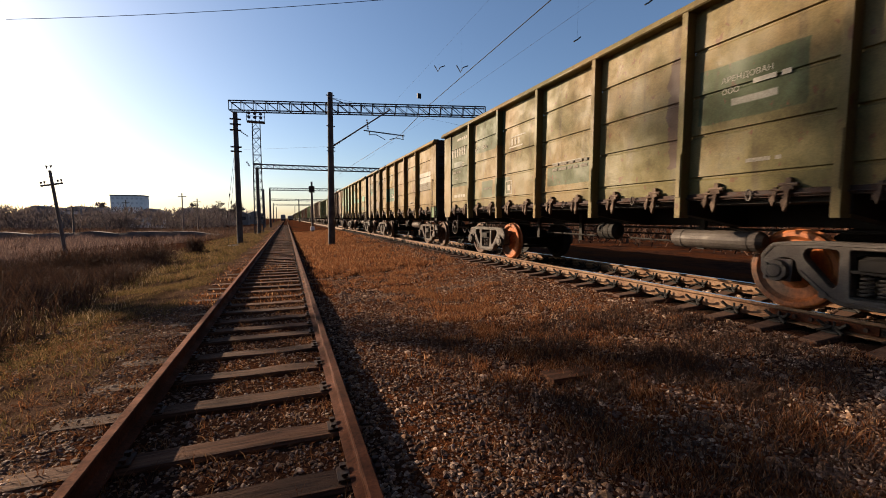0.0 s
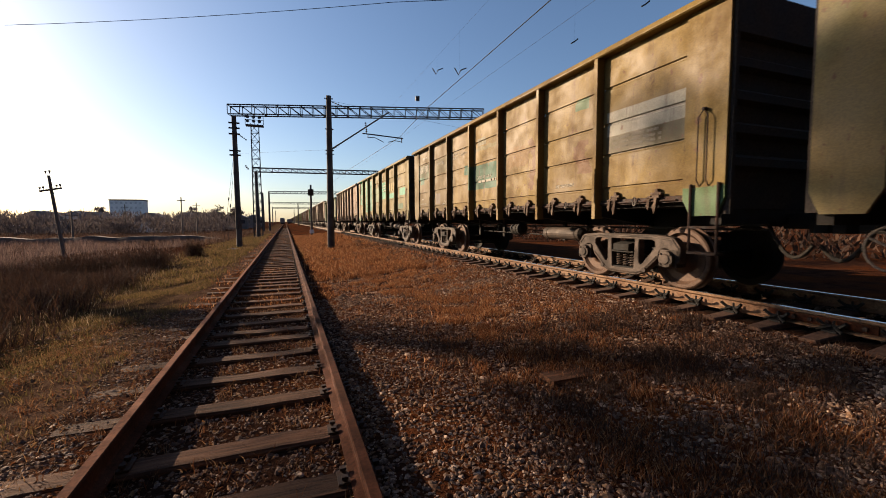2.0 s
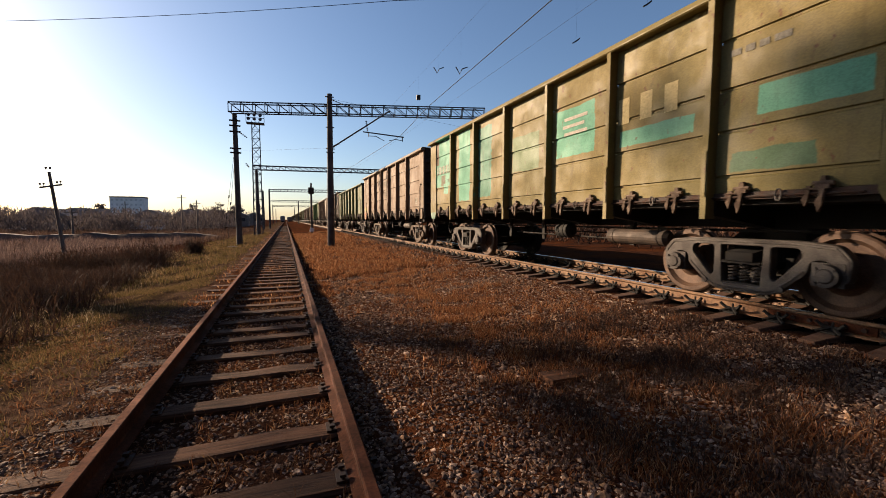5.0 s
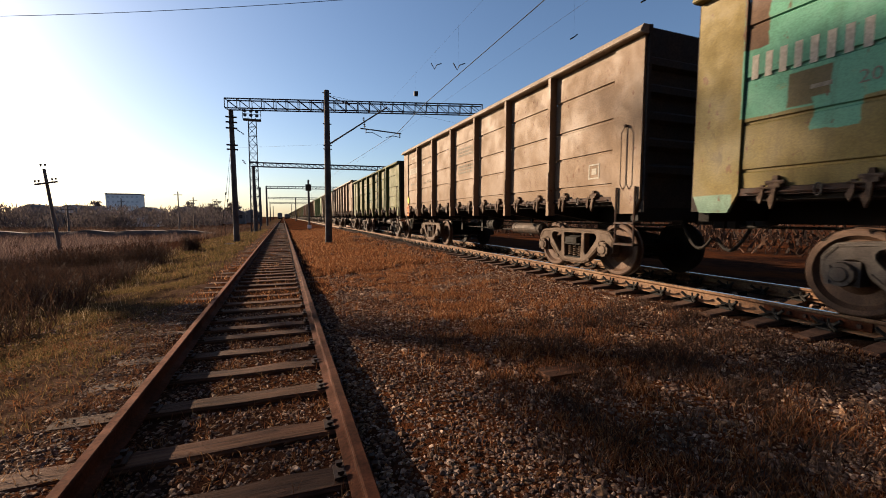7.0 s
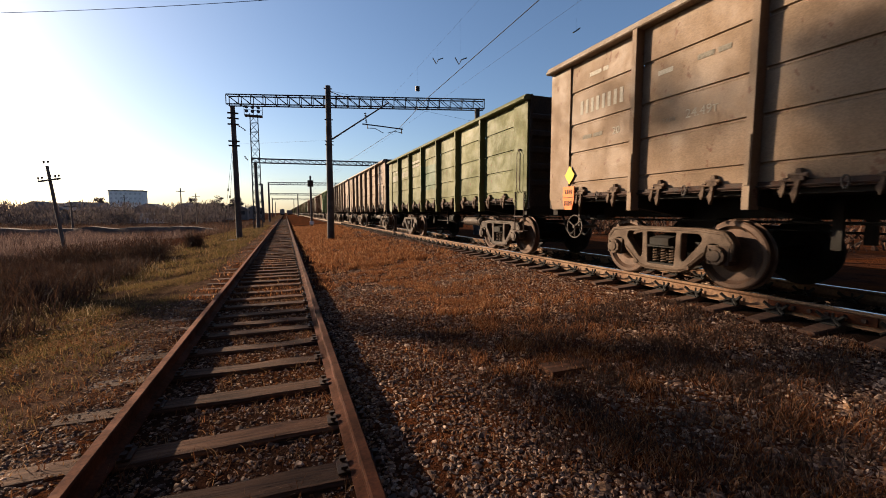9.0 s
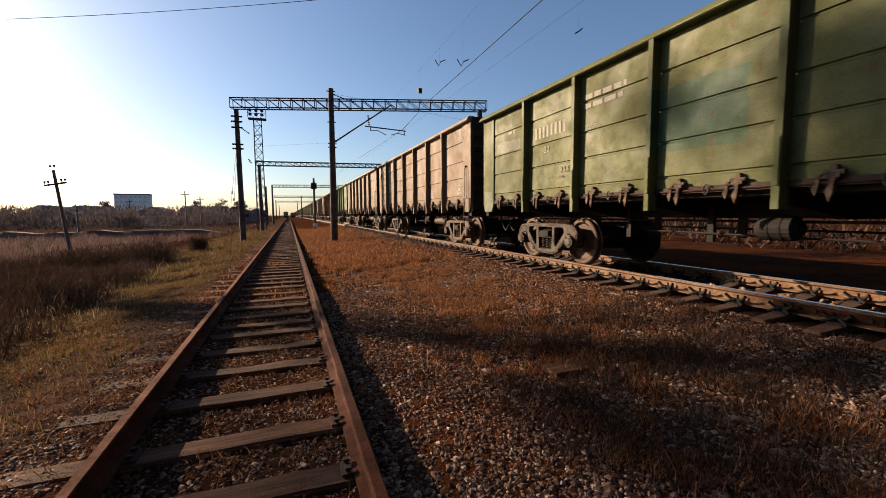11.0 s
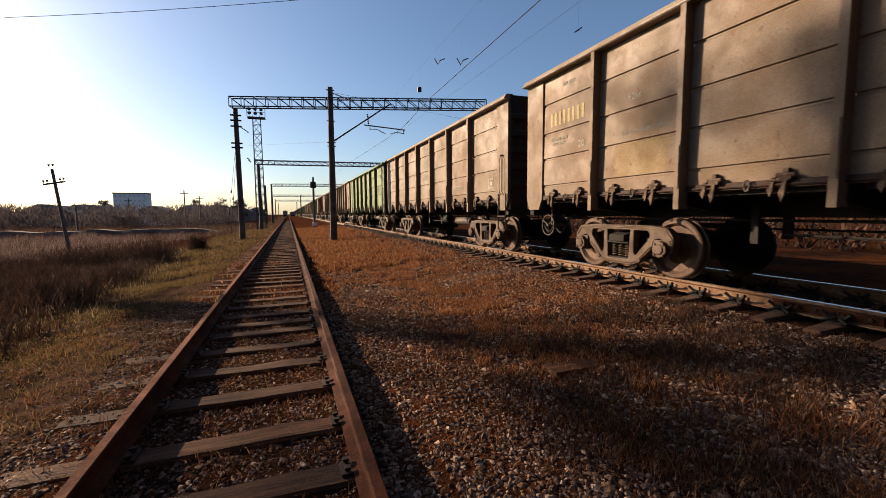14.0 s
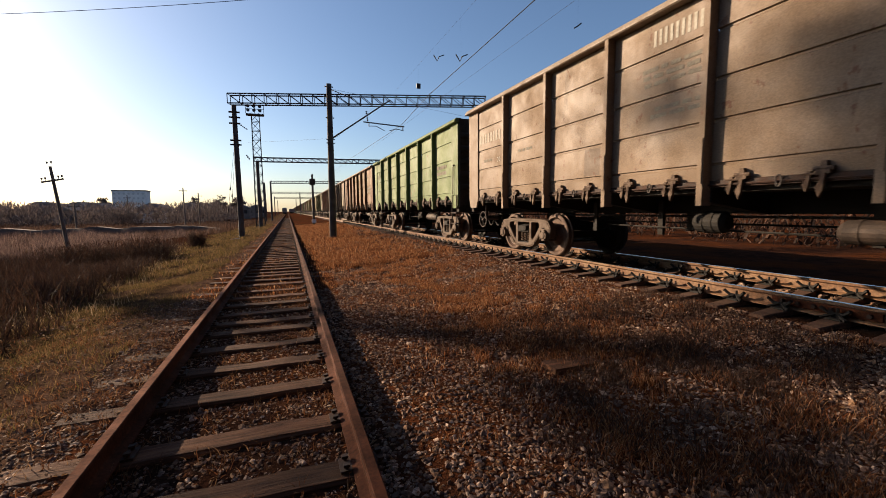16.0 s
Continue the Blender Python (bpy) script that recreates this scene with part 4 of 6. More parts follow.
def bars(wagon, y0, y1, z0, z1, rows, material=None, gap=0.45):
    """Lines of writing too worn to read."""
    r = random.Random(int(abs(y0 * 100 + z0 * 10)))
    step = (z1 - z0) / rows
    for k in range(rows):
        y, top = y0 - r.uniform(0, 0.08), z1 - k * step
        while y > y1 + 0.05:
            w = min(r.uniform(0.10, 0.30), y - y1)
            part("stencil_bar", plate_bm(y, y - w, top - step * (1 - gap), top), material or M_DIMWHITE, wagon)
            y -= w + 0.05


def frame_sign(wagon, y, z, w, h, material):
    y += STENCIL_Y - 0.2
    bm = bmesh.new()
    for a, b, c, d in ((y, y - w, z, z + 0.025), (y, y - w, z + h - 0.025, z + h), (y, y - 0.025, z + 0.025, z + h - 0.025), (y - w + 0.025, y - w, z + 0.025, z + h - 0.025),
                       (y - w * 0.3, y - w * 0.75, z + h * 0.3, z + h * 0.7)):
        box(bm, -1.4805, -1.4785, min(a, b), max(a, b), c, d)
    part("placard_frame", tidy(bm), material, wagon, "pale square placard outline")


def stencils(wagon, index):
    if index == 0:
        bars(wagon, 5.35, 4.55, 3.45, 3.58, 1, M_WHITE)
        digits(wagon, 5.76, 4.62, 3.03, 3.28, 8)
        write(wagon, "20", 4.95, 2.69, 0.20)
        write(wagon, "ПРОБЕГ", 5.52, 2.32, 0.086)
        bars(wagon, 5.68, 5.0, 2.46, 2.58, 1)
        bars(wagon, 5.6, 4.7, 1.68, 1.84, 1, M_WHITE)
        write(wagon, "69.5т", 3.99, 3.0, 0.15)
        write(wagon, "88м", 3.48, 3.0, 0.15)
        bars(wagon, 3.45, 3.0, 1.83, 1.93, 1)
        part("emblem", plate_bm(2.05, 1.45, 2.78, 2.81), M_WHITE, wagon)
        part("emblem", plate_bm(1.95, 1.35, 3.02, 3.05), M_WHITE, wagon)
        digits(wagon, 1.95, 1.5, 2.84, 2.99, 3)
        frame_sign(wagon, 2.40, 1.68, 0.30, 0.34, M_WHITE)
        write(wagon, "АРЕНДОВАН", -3.18, 2.76, 0.094)
        write(wagon, "ООО", -3.19, 2.62, 0.094)
        bars(wagon, -3.50, -3.95, 2.62, 2.72, 1, M_WHITE)
        bars(wagon, 0.3, -0.75, 2.0, 2.2, 2)
        bars(wagon, -3.45, -3.9, 1.72, 1.80, 1)
    elif index == 1:
        bars(wagon, 5.35, 4.75, 3.40, 3.52, 1, M_WHITE)
        digits(wagon, 5.72, 4.46, 2.94, 3.20, 8)
        write(wagon, "20", 4.80, 2.62, 0.19)
        bars(wagon, 5.5, 5.2, 1.86, 1.95, 1, M_WHITE)
        bars(wagon, 5.7, 4.95, 1.68, 1.77, 1)
        write(wagon, "ПРОБЕГ", 5.45, 1.52, 0.072)
        write(wagon, "69.5т88м", 3.66, 3.04, 0.15)
        write(wagon, "ТАРА", 3.22, 1.64, 0.086)
        write(wagon, "23.9т", 2.98, 1.64, 0.19)
        write(wagon, "ПОСТРОЕН 5", 2.28, 3.16, 0.086)
        write(wagon, "05 02 13", 2.20, 3.04, 0.11)
        write(wagon, "КР", 1.40, 3.24, 0.094)
        write(wagon, "05 02 24", 1.58, 3.08, 0.12)
        write(wagon, "СОБСТВЕННИК", 0.42, 2.24, 0.115)
        bars(wagon, 0.38, -0.70, 2.08, 2.20, 1, M_WHITE)
        bars(wagon, -4.72, -5.70, 2.22, 2.44, 3, M_DIMWHITE)
        write(wagon, "АВТОРЕЖИМ", -3.22, 1.72, 0.085)
    elif index == 2:
        digits(wagon, 5.72, 4.59, 2.66, 2.93, 8)
        write(wagon, "20", 4.75, 2.34, 0.18, M_DIMWHITE)
        bars(wagon, 5.2, 4.95, 2.36, 2.44, 1)
        digits(wagon, -2.86, -4.15, 2.62, 3.02, 3, M_YELLOWISH)
        part("emblem", plate_bm(-1.45, -2.10, 2.98, 3.04), M_WHITE, wagon)
        part("emblem", plate_bm(-1.40, -2.02, 2.84, 2.90), M_WHITE, wagon)
        part("emblem", plate_bm(-1.45, -2.10, 2.70, 2.76), M_WHITE, wagon)
        bars(wagon, -4.6, -5.3, 3.0, 3.14, 1, M_DIMWHITE)
    elif index == 3:
        digits(wagon, 5.52, 4.44, 2.84, 3.08, 8)
        bars(wagon, 5.35, 4.85, 3.40, 3.52, 1, M_WHITE)
        write(wagon, "20", 4.72, 2.36, 0.17)
        bars(wagon, 5.5, 4.95, 2.34, 2.46, 1)
        bars(wagon, 3.9, 3.6, 2.98, 3.10, 1, M_WHITE)
        bars(wagon, 3.25, 2.8, 3.0, 3.12, 1)
        write(wagon, "ТАРА", 3.75, 2.34, 0.086, M_DIMWHITE)
        write(wagon, "24.49т", 3.38, 2.34, 0.17)
        bars(wagon, 0.45, -0.72, 2.86, 3.14, 3)
        bars(wagon, 0.40, -0.74, 2.34, 2.62, 3)
        frame_sign(wagon, -5.30, 1.74, 0.27, 0.26, M_WHITE)
        # hazard placards near the far corner
        bm = bmesh.new()
        extruded(bm, [(5.90, 1.60), (6.04, 1.775), (5.90, 1.95), (5.76, 1.775)], lambda u, v, s: Vector((s, u, v)), -1.512, -1.506)
        part("hazard_diamond", tidy(bm), M_YELLOW, wagon, "yellow diamond hazard placard")
        bm = bmesh.new()
        extruded(bm, [(6.06, 1.30), (6.00, 1.12), (5.80, 1.12), (5.74, 1.30), (5.74, 1.56), (6.06, 1.56)], lambda u, v, s: Vector((s, u, v)), -1.530, -1.510)
        sign = part("hazard_plate", tidy(bm), M_ORANGE, wagon, "orange hazard plate with dark figures")
        bm = bmesh.new()
        box(bm, -1.534, -1.530, 5.76, 6.04, 1.345, 1.357)
        for k in range(4):
            box(bm, -1.534, -1.530, 5.795 + 0.06 * k, 5.830 + 0.06 * k, 1.20, 1.29)
            box(bm, -1.534, -1.530, 5.800 + 0.055 * k, 5.830 + 0.055 * k, 1.42, 1.50)
        part("plate_marks", tidy(bm), M_IRON, sign)
    elif index == 4:
        digits(wagon, 3.88, 2.76, 2.82, 3.08, 8)
        write(wagon, "20", 3.55, 2.46, 0.20)
        bars(wagon, 5.1, 4.75, 3.12, 3.24, 1, M_WHITE)
        write(wagon, "ТАРА", 3.05, 1.83, 0.079, M_DIMWHITE)
        write(wagon, "23.8т", 2.98, 1.95, 0.18, M_DIMWHITE)
        write(wagon, "ПРОБЕГ", 2.2, 2.72, 0.086)
        bars(wagon, 2.35, 1.3, 3.05, 3.40, 2, M_WHITE)
        frame_sign(wagon, 6.2, 1.36, 0.22, 0.3, M_WHITE)
    elif index == 5:
        digits(wagon, 5.54, 4.46, 2.80, 3.06, 8, M_YELLOWISH)
        bars(wagon, 5.2, 4.8, 3.46, 3.58, 1)
        write(wagon, "20", 4.68, 2.28, 0.18)
        bars(wagon, 5.52, 5.0, 2.38, 2.56, 2)
        write(wagon, "92м", 3.50, 2.82, 0.15)
        bars(wagon, 3.6, 2.8, 2.25, 2.36, 1)
        frame_sign(wagon, -5.38, 1.72, 0.28, 0.26, M_WHITE)
    elif index == 6:
        digits(wagon, 5.68, 4.46, 2.86, 3.10, 8)
        digits(wagon, -0.10, -1.0, 3.40, 3.62, 10)
        bars(wagon, 0.12, -0.97, 2.80, 3.12, 3)
        bars(wagon, -0.08, -1.0, 2.34, 2.54, 2)
        bars(wagon, 5.5, 5.0, 2.3, 2.42, 1)
        bars(wagon, 3.7, 3.0, 2.36, 2.46, 1)
        write(wagon, "20", 4.7, 2.3, 0.17)
        frame_sign(wagon, -5.38, 1.72, 0.28, 0.26, M_WHITE)
        bars(wagon, -2.95, -3.9, 1.75, 1.88, 2)
    elif index in (7, 8, 9, 10):
        digits(wagon, 5.6, 4.5, 2.84, 3.08, 8, M_DIMWHITE)
        bars(wagon, -4.6, -5.6, 2.2, 2.6, 2)


for wagon, centre, wheelsets, index in wagons:
    stencils(wagon, index)
    if index == 4:
        # a shallower body than its neighbours
        for child in wagon.children:
            if child.name.split(".")[0] in ("side_panel", "post", "corner_panel", "top_rail", "end_wall", "stencil_bar", "placard_frame"):
                child.scale.z, child.location.z = LOW_BODY, Z_POST * (1 - LOW_BODY)
            elif child.name.startswith("lettering"):
                child.location.z = child.location.z * LOW_BODY + Z_POST * (1 - LOW_BODY)


# ---- overhead line ----
def truss(name, a, b, high, deep, bays, chord, label, cat="gantry"):
    """A boxed lattice beam between two points."""
    thing = empty(name, Matrix.Identity(4), label, cat, "gantries over the tracks")
    a, b = Vector(a), Vector(b)
    side = Vector((0, 0, 1)).cross(b - a).normalized() * deep / 2
    up = Vector((0, 0, high))
    for s in (side, -side):
        for u in (Vector(), up):
            bm = bmesh.new()
            tube(bm, a + s + u, b + s + u, chord, chord, 4)
            part("chord", tidy(bm), M_TRUSS, thing)
        bm = bmesh.new()
        for k in range(bays):
            p, q = a.lerp(b, k / bays) + s, a.lerp(b, (k + 1) / bays) + s
            tube(bm, p, p + up, chord * 0.6, chord * 0.6, 4)
            tube(bm, p + up, q, chord * 0.55, chord * 0.55, 4)
        tube(bm, b + s, b + s + up, chord * 0.6, chord * 0.6, 4)
        part("lattice", tidy(bm), M_TRUSS, thing)
    bm = bmesh.new()
    for k in range(0, bays + 1, 2):
        p = a.lerp(b, k / bays)
        for u in (Vector(), up):
            tube(bm, p + side + u, p - side + u, chord * 0.5, chord * 0.5, 4)
    part("cross_tie", tidy(bm), M_TRUSS, thing)
    return thing


def mast(base, top, r0, r1, label, square=False):
    thing = empty("line_mast", Matrix.Identity(4), label, "mast", "masts beside the tracks")
    bm = bmesh.new()
    tube(bm, base, top, r0, r1, 4 if square else 12)
    part("shaft", tidy(bm), M_POLE, thing, smooth=False)
    return thing


def insulator(thing, a, b, r=0.07, n=5):
    bm = bmesh.new()
    a, b = Vector(a), Vector(b)
    tube(bm, a, b, 0.02, 0.02, 6)
    for k in range(n):
        p = a.lerp(b, (k + 0.5) / n)
        d = (b - a).normalized() * 0.02
        tube(bm, p - d, p + d, r, r * 0.6, 8)
    part("insulator", tidy(bm), M_GLASSY, thing)


near_mast = mast((2.44, 24.5, 0.0), (2.49, 24.5, 8.75), 0.205, 0.14, "slender dark concrete mast with bracket arm between the tracks")
bm = bmesh.new()
tube(bm, (2.50, 24.5, 5.72), (5.96, 24.5, 8.14), 0.045, 0.04, 8)
part("bracket_arm", tidy(bm), M_TRUSS, near_mast)
insulator(near_mast, (2.55, 24.5, 5.75), (3.0, 24.5, 6.06), 0.08, 4)
insulator(near_mast, (2.62, 24.5, 8.45), (3.75, 24.5, 8.08), 0.06, 7)
insulator(near_mast, (4.55, 24.5, 7.45), (4.62, 24.5, 6.85), 0.07, 5)
bm = bmesh.new()
bent(bm, [(4.36, 24.5, 6.80), (6.82, 24.5, 6.66)], 0.035, 6)
tube(bm, (4.70, 24.5, 6.78), (4.68, 24.5, 6.55), 0.025, 0.025, 6)
bent(bm, [(4.66, 24.5, 6.58), (5.1, 24.5, 6.60), (5.62, 24.5, 6.36)], 0.02, 6)
tube(bm, (6.72, 24.5, 6.68), (6.74, 24.5, 6.40), 0.03, 0.03, 6)
bent(bm, [(6.74, 24.5, 6.44), (6.3, 24.5, 6.50), (5.90, 24.5, 6.38)], 0.02, 6)
part("registration_tube", tidy(bm), M_TRUSS, near_mast)
for z in (8.6, 6.9, 5.7, 5.5):
    bm = bmesh.new()
    tube(bm, (2.25, 24.5, z), (2.72, 24.5, z), 0.03, 0.03, 6)
    part("clamp", tidy(bm), M_IRON, near_mast)

far_mast = mast((-3.08, 32.3, -0.25), (-3.14, 32.3, 9.0), 0.20, 0.15, "weathered concrete mast carrying a gantry beside the siding")
for z in (8.5, 8.15, 7.75, 6.6, 6.3):
    bm = bmesh.new()
    tube(bm, (-3.48, 32.2, z), (-2.78, 32.2, z), 0.06, 0.06, 6)
    part("clamp", tidy(bm), M_IRON, far_mast)
insulator(far_mast, (-2.9, 32.2, 7.75), (-2.35, 32.1, 7.35), 0.06, 5)
insulator(far_mast, (-2.5, 32.0, 5.6), (-2.3, 32.0, 5.3), 0.08, 3)
bm = bmesh.new()
tube(bm, (-3.2, 32.4, 6.7), (-4.3, 33.6, -0.4), 0.012, 0.012, 4)
tube(bm, (-3.2, 32.4, 6.2), (-4.0, 33.4, -0.4), 0.012, 0.012, 4)
for p in ((-3.72, 32.97, 3.4), (-3.95, 33.2, 1.9), (-3.62, 32.93, 2.9)):
    tube(bm, Vector(p), Vector(p) + Vector((-0.03, 0.03, -0.2)), 0.05, 0.05, 6)
part("guy_wire", tidy(bm), M_WIRE, far_mast)

truss("gantry", (-3.42, 32.3, 9.05), (13.75, 27.55, 9.10), 0.64, 0.55, 22, 0.045, "long dark lattice steel gantry spanning the tracks")
mast((13.3, 27.7, 0.0), (13.3, 27.7, 9.1), 0.25, 0.18, "concrete mast carrying the far end of a gantry")
truss("gantry", (-3.3, 52.3, 7.38), (13.2, 51.0, 7.42), 0.46, 0.5, 24, 0.045, "dark lattice steel gantry farther down the line")
mast((13.2, 51.0, 0.0), (13.2, 51.0, 7.4), 0.25, 0.18, "concrete mast carrying the far end of a gantry")
mast((-2.95, 52.3, -0.2), (-3.0, 52.3, 7.4), 0.22, 0.16, "concrete mast beside a lattice tower")
truss("gantry", (-2.8, 88.0, 7.15), (13.0, 86.0, 7.2), 0.45, 0.5, 24, 0.05, "thin lattice gantry in the distance")
mast((-4.0, 88.0, -0.2), (-4.0, 88.0, 7.3), 0.2, 0.15, "distant concrete mast beside the siding")
mast((-2.9, 88.5, -0.2), (-2.9, 88.5, 7.6), 0.2, 0.15, "distant concrete mast beside the siding")
mast((13.0, 86.0, 0.0), (13.0, 86.0, 7.2), 0.25, 0.18, "concrete mast carrying the far end of a gantry")
truss("gantry", (-4.0, 135.0, 7.0), (13.0, 134.0, 7.0), 0.5, 0.5, 20, 0.06, "thin lattice gantry in the distance")
for mx, my, mh in ((-4.1, 124, 7.3), (4.2, 150, 8.2), (-5.0, 190, 8.0), (4.4, 230, 8.0), (-7.5, 140, 6.5), (-5.2, 260, 8.0), (13.0, 134, 7.0), (-9.0, 205, 7.0)):
    mast((mx, my, -0.2), (mx, my, mh), 0.22, 0.16, "distant slender mast along the line")
truss("gantry", (-5.0, 190.0, 7.2), (13.0, 190.0, 7.2), 0.5, 0.5, 16, 0.07, "thin lattice gantry in the distance")

# floodlight tower
tower = empty("floodlight_tower", Matrix.Identity(4), "tall lattice tower with a rack of floodlights", "light tower")
cx, cy = -3.0, 53.2
corners = [(-0.48, -0.48), (0.48, -0.48), (0.48, 0.48), (-0.48, 0.48)]
for dx, dy in corners:
    bm = bmesh.new()
    tube(bm, (cx + dx, cy + dy, -0.2), (cx + dx * 0.85, cy + dy * 0.85, 12.9), 0.05, 0.04, 4)
    part("leg", tidy(bm), M_TRUSS, tower)
bm = bmesh.new()
for k in range(13):
    z = k * 1.0
    s = 1 - 0.15 * z / 13
    pts = [(cx + dx * s, cy + dy * s) for dx, dy in corners]
    for i in range(4):
        p, q = pts[i], pts[(i + 1) % 4]
        tube(bm, (*p, z), (*q, z + 1.0), 0.028, 0.028, 4)
        tube(bm, (*p, z), (*q, z), 0.028, 0.028, 4)
part("bracing", tidy(bm), M_TRUSS, tower)
bm = bmesh.new()
box(bm, cx - 0.95, cx + 0.95, cy - 0.7, cy + 0.3, 12.7, 12.8)
for z in (13.3, 13.75):
    tube(bm, (cx - 0.95, cy - 0.7, z), (cx + 0.95, cy - 0.7, z), 0.03, 0.03, 4)
for x in (-0.95, 0.0, 0.95):
    tube(bm, (cx + x, cy - 0.7, 12.8), (cx + x, cy - 0.7, 13.75), 0.03, 0.03, 4)
part("platform", tidy(bm), M_TRUSS, tower)
for k in range(6):
    bm = bmesh.new()
    x, z = cx - 0.7 + 0.62 * (k % 3), 13.15 + 0.45 * (k // 3)
    tube(bm, (x, cy - 0.78, z), (x, cy - 0.45, z + 0.05), 0.19, 0.10, 10)
    part("floodlight", tidy(bm), M_TRUSS, tower)

# signal on its post
signal = empty("railway_signal", Matrix.Identity(4), "dark signal box on a slim concrete post", "railway signal")
bm = bmesh.new()
tube(bm, (2.72, 48.0, 0.0), (2.72, 48.0, 5.7), 0.13, 0.10, 10)
part("post", tidy(bm), M_POLE, signal)
bm = bmesh.new()
box(bm, 2.40, 3.00, 47.72, 47.92, 4.5, 5.2)
for z in (4.7, 5.0):
    tube(bm, (2.7, 47.72, z), (2.7, 47.5, z), 0.14, 0.16, 10)
part("signal_head", tidy(bm), M_IRON, signal)
bm = bmesh.new()
box(bm, 2.5, 2.95, 47.75, 47.9, 0.35, 0.75)
part("base_box", tidy(bm), M_WALLPALE, signal)

# wires
def wire(points, r, label, sag=0.0):
    bm = bmesh.new()
    pts = []
    for a, b in zip(points[:-1], points[1:]):
        a, b = Vector(a), Vector(b)
        for k in range(8):
            t = k / 8
            pts.append(a.lerp(b, t) - Vector((0, 0, sag * 4 * t * (1 - t))))
    pts.append(Vector(points[-1]))
    bent(bm, pts, r, 5)
    return tagged(part("overhead_wire", tidy(bm), M_WIRE), label, "wire", "wires over the tracks")


wire([(6.6, -60, 7.9), (6.6, 9.4, 7.37), (6.6, 19.2, 7.15), (6.62, 24.5, 6.74), (6.6, 51.0, 7.38), (6.6, 86.8, 7.15), (6.6, 134.3, 7.0), (6.6, 190, 7.2)], 0.014, "thin dark messenger wire above the main line")
wire([(6.7, -60, 6.4), (6.3, 24.5, 6.40), (6.6, 51.0, 6.9), (6.5, 86.8, 6.7), (6.6, 134.3, 6.7)], 0.003, "thin dark contact wire above the main line")
wire([(-9.6, 20.7, 9.05), (3.6, 13.95, 9.0), (15.0, 8.6, 9.3)], 0.010, "single dark cable crossing high overhead", 0.1)
wire([(-3.1, 32.2, 6.4), (2.5, 24.5, 5.75)], 0.004, "thin cross-span wire between masts")
wire([(2.5, 24.5, 8.5), (13.3, 27.7, 8.2)], 0.006, "thin stay wire between masts")
wire([(6.65, -60, 9.3), (6.65, 29.5, 9.08)], 0.0025, "faint upper feeder wire above the main line")
# clamps that hang on the upper wire
for k, (px, py, pz) in enumerate(((6.65, 18.0, 8.42), (6.65, 15.4, 7.55), (6.65, 21.0, 8.06), (6.65, 8.4, 5.97), (6.65, 6.3, 5.84))):
    bm = bmesh.new()
    if k < 2:
        bent(bm, [(px - 0.22, py, pz + 0.15), (px - 0.05, py, pz - 0.10), (px + 0.05, py, pz + 0.10), (px + 0.28, py, pz + 0.2)], 0.022, 5)
    elif k == 2:
        box(bm, px - 0.1, px + 0.1, py - 0.05, py + 0.05, pz - 0.12, pz + 0.12)
    else:
        bent(bm, [(px - 0.10, py, pz - 0.06), (px, py, pz), (px + 0.10, py, pz + 0.08)], 0.016, 5)
    tube(bm, (px, py, pz), (px, py, 9.2), 0.0012, 0.0012, 4)
    tagged(part("wire_clamp", tidy(bm), M_WIRE), "small dark clamp hanging below the overhead wire", "wire clamp", "clamps on the wires")

# leaning pole in the field
pole = empty("utility_pole", Matrix.Identity(4), "leaning wooden pole with a crossarm in dry reeds", "utility pole")
bm = bmesh.new()
tube(bm, (-11.05, 27.8, -1.2), (-11.45, 27.5, 4.12), 0.10, 0.065, 10)
part("shaft", tidy(bm), M_POLEWOOD, pole)
bm = bmesh.new()
tube(bm, (-11.85, 27.45, 3.30), (-10.92, 27.45, 3.48), 0.05, 0.05, 5)
part("crossarm", tidy(bm), M_POLEWOOD, pole)
for px, pz in ((-11.83, 3.32), (-11.68, 3.35), (-11.13, 3.45), (-10.98, 3.48), (-11.55, 4.16), (-11.38, 4.18)):
    bm = bmesh.new()
    tube(bm, (px, 27.45, pz), (px, 27.45, pz + 0.1), 0.012, 0.012, 5)
    tube(bm, (px, 27.45, pz + 0.09), (px, 27.45, pz + 0.2), 0.035, 0.055, 8)
    part("insulator", tidy(bm), M_GLASSY, pole)
for px, py, ph in ((-18.2, 90, 6.3), (-16.1, 92, 5.4), (-33, 110, 5.6), (-27, 70, 3.2)):
    p2 = empty("utility_pole", Matrix.Identity(4), "thin distant pole standing in the field", "utility pole")
    bm = bmesh.new()
    tube(bm, (px, py, -1.0), (px, py, ph), 0.14, 0.09, 6)
    part("shaft", tidy(bm), M_POLEWOOD, p2)
    bm = bmesh.new()
    tube(bm, (px - 0.7, py, ph - 0.6), (px + 0.7, py, ph - 0.6), 0.06, 0.06, 4)
    part("crossarm", tidy(bm), M_POLEWOOD, p2)


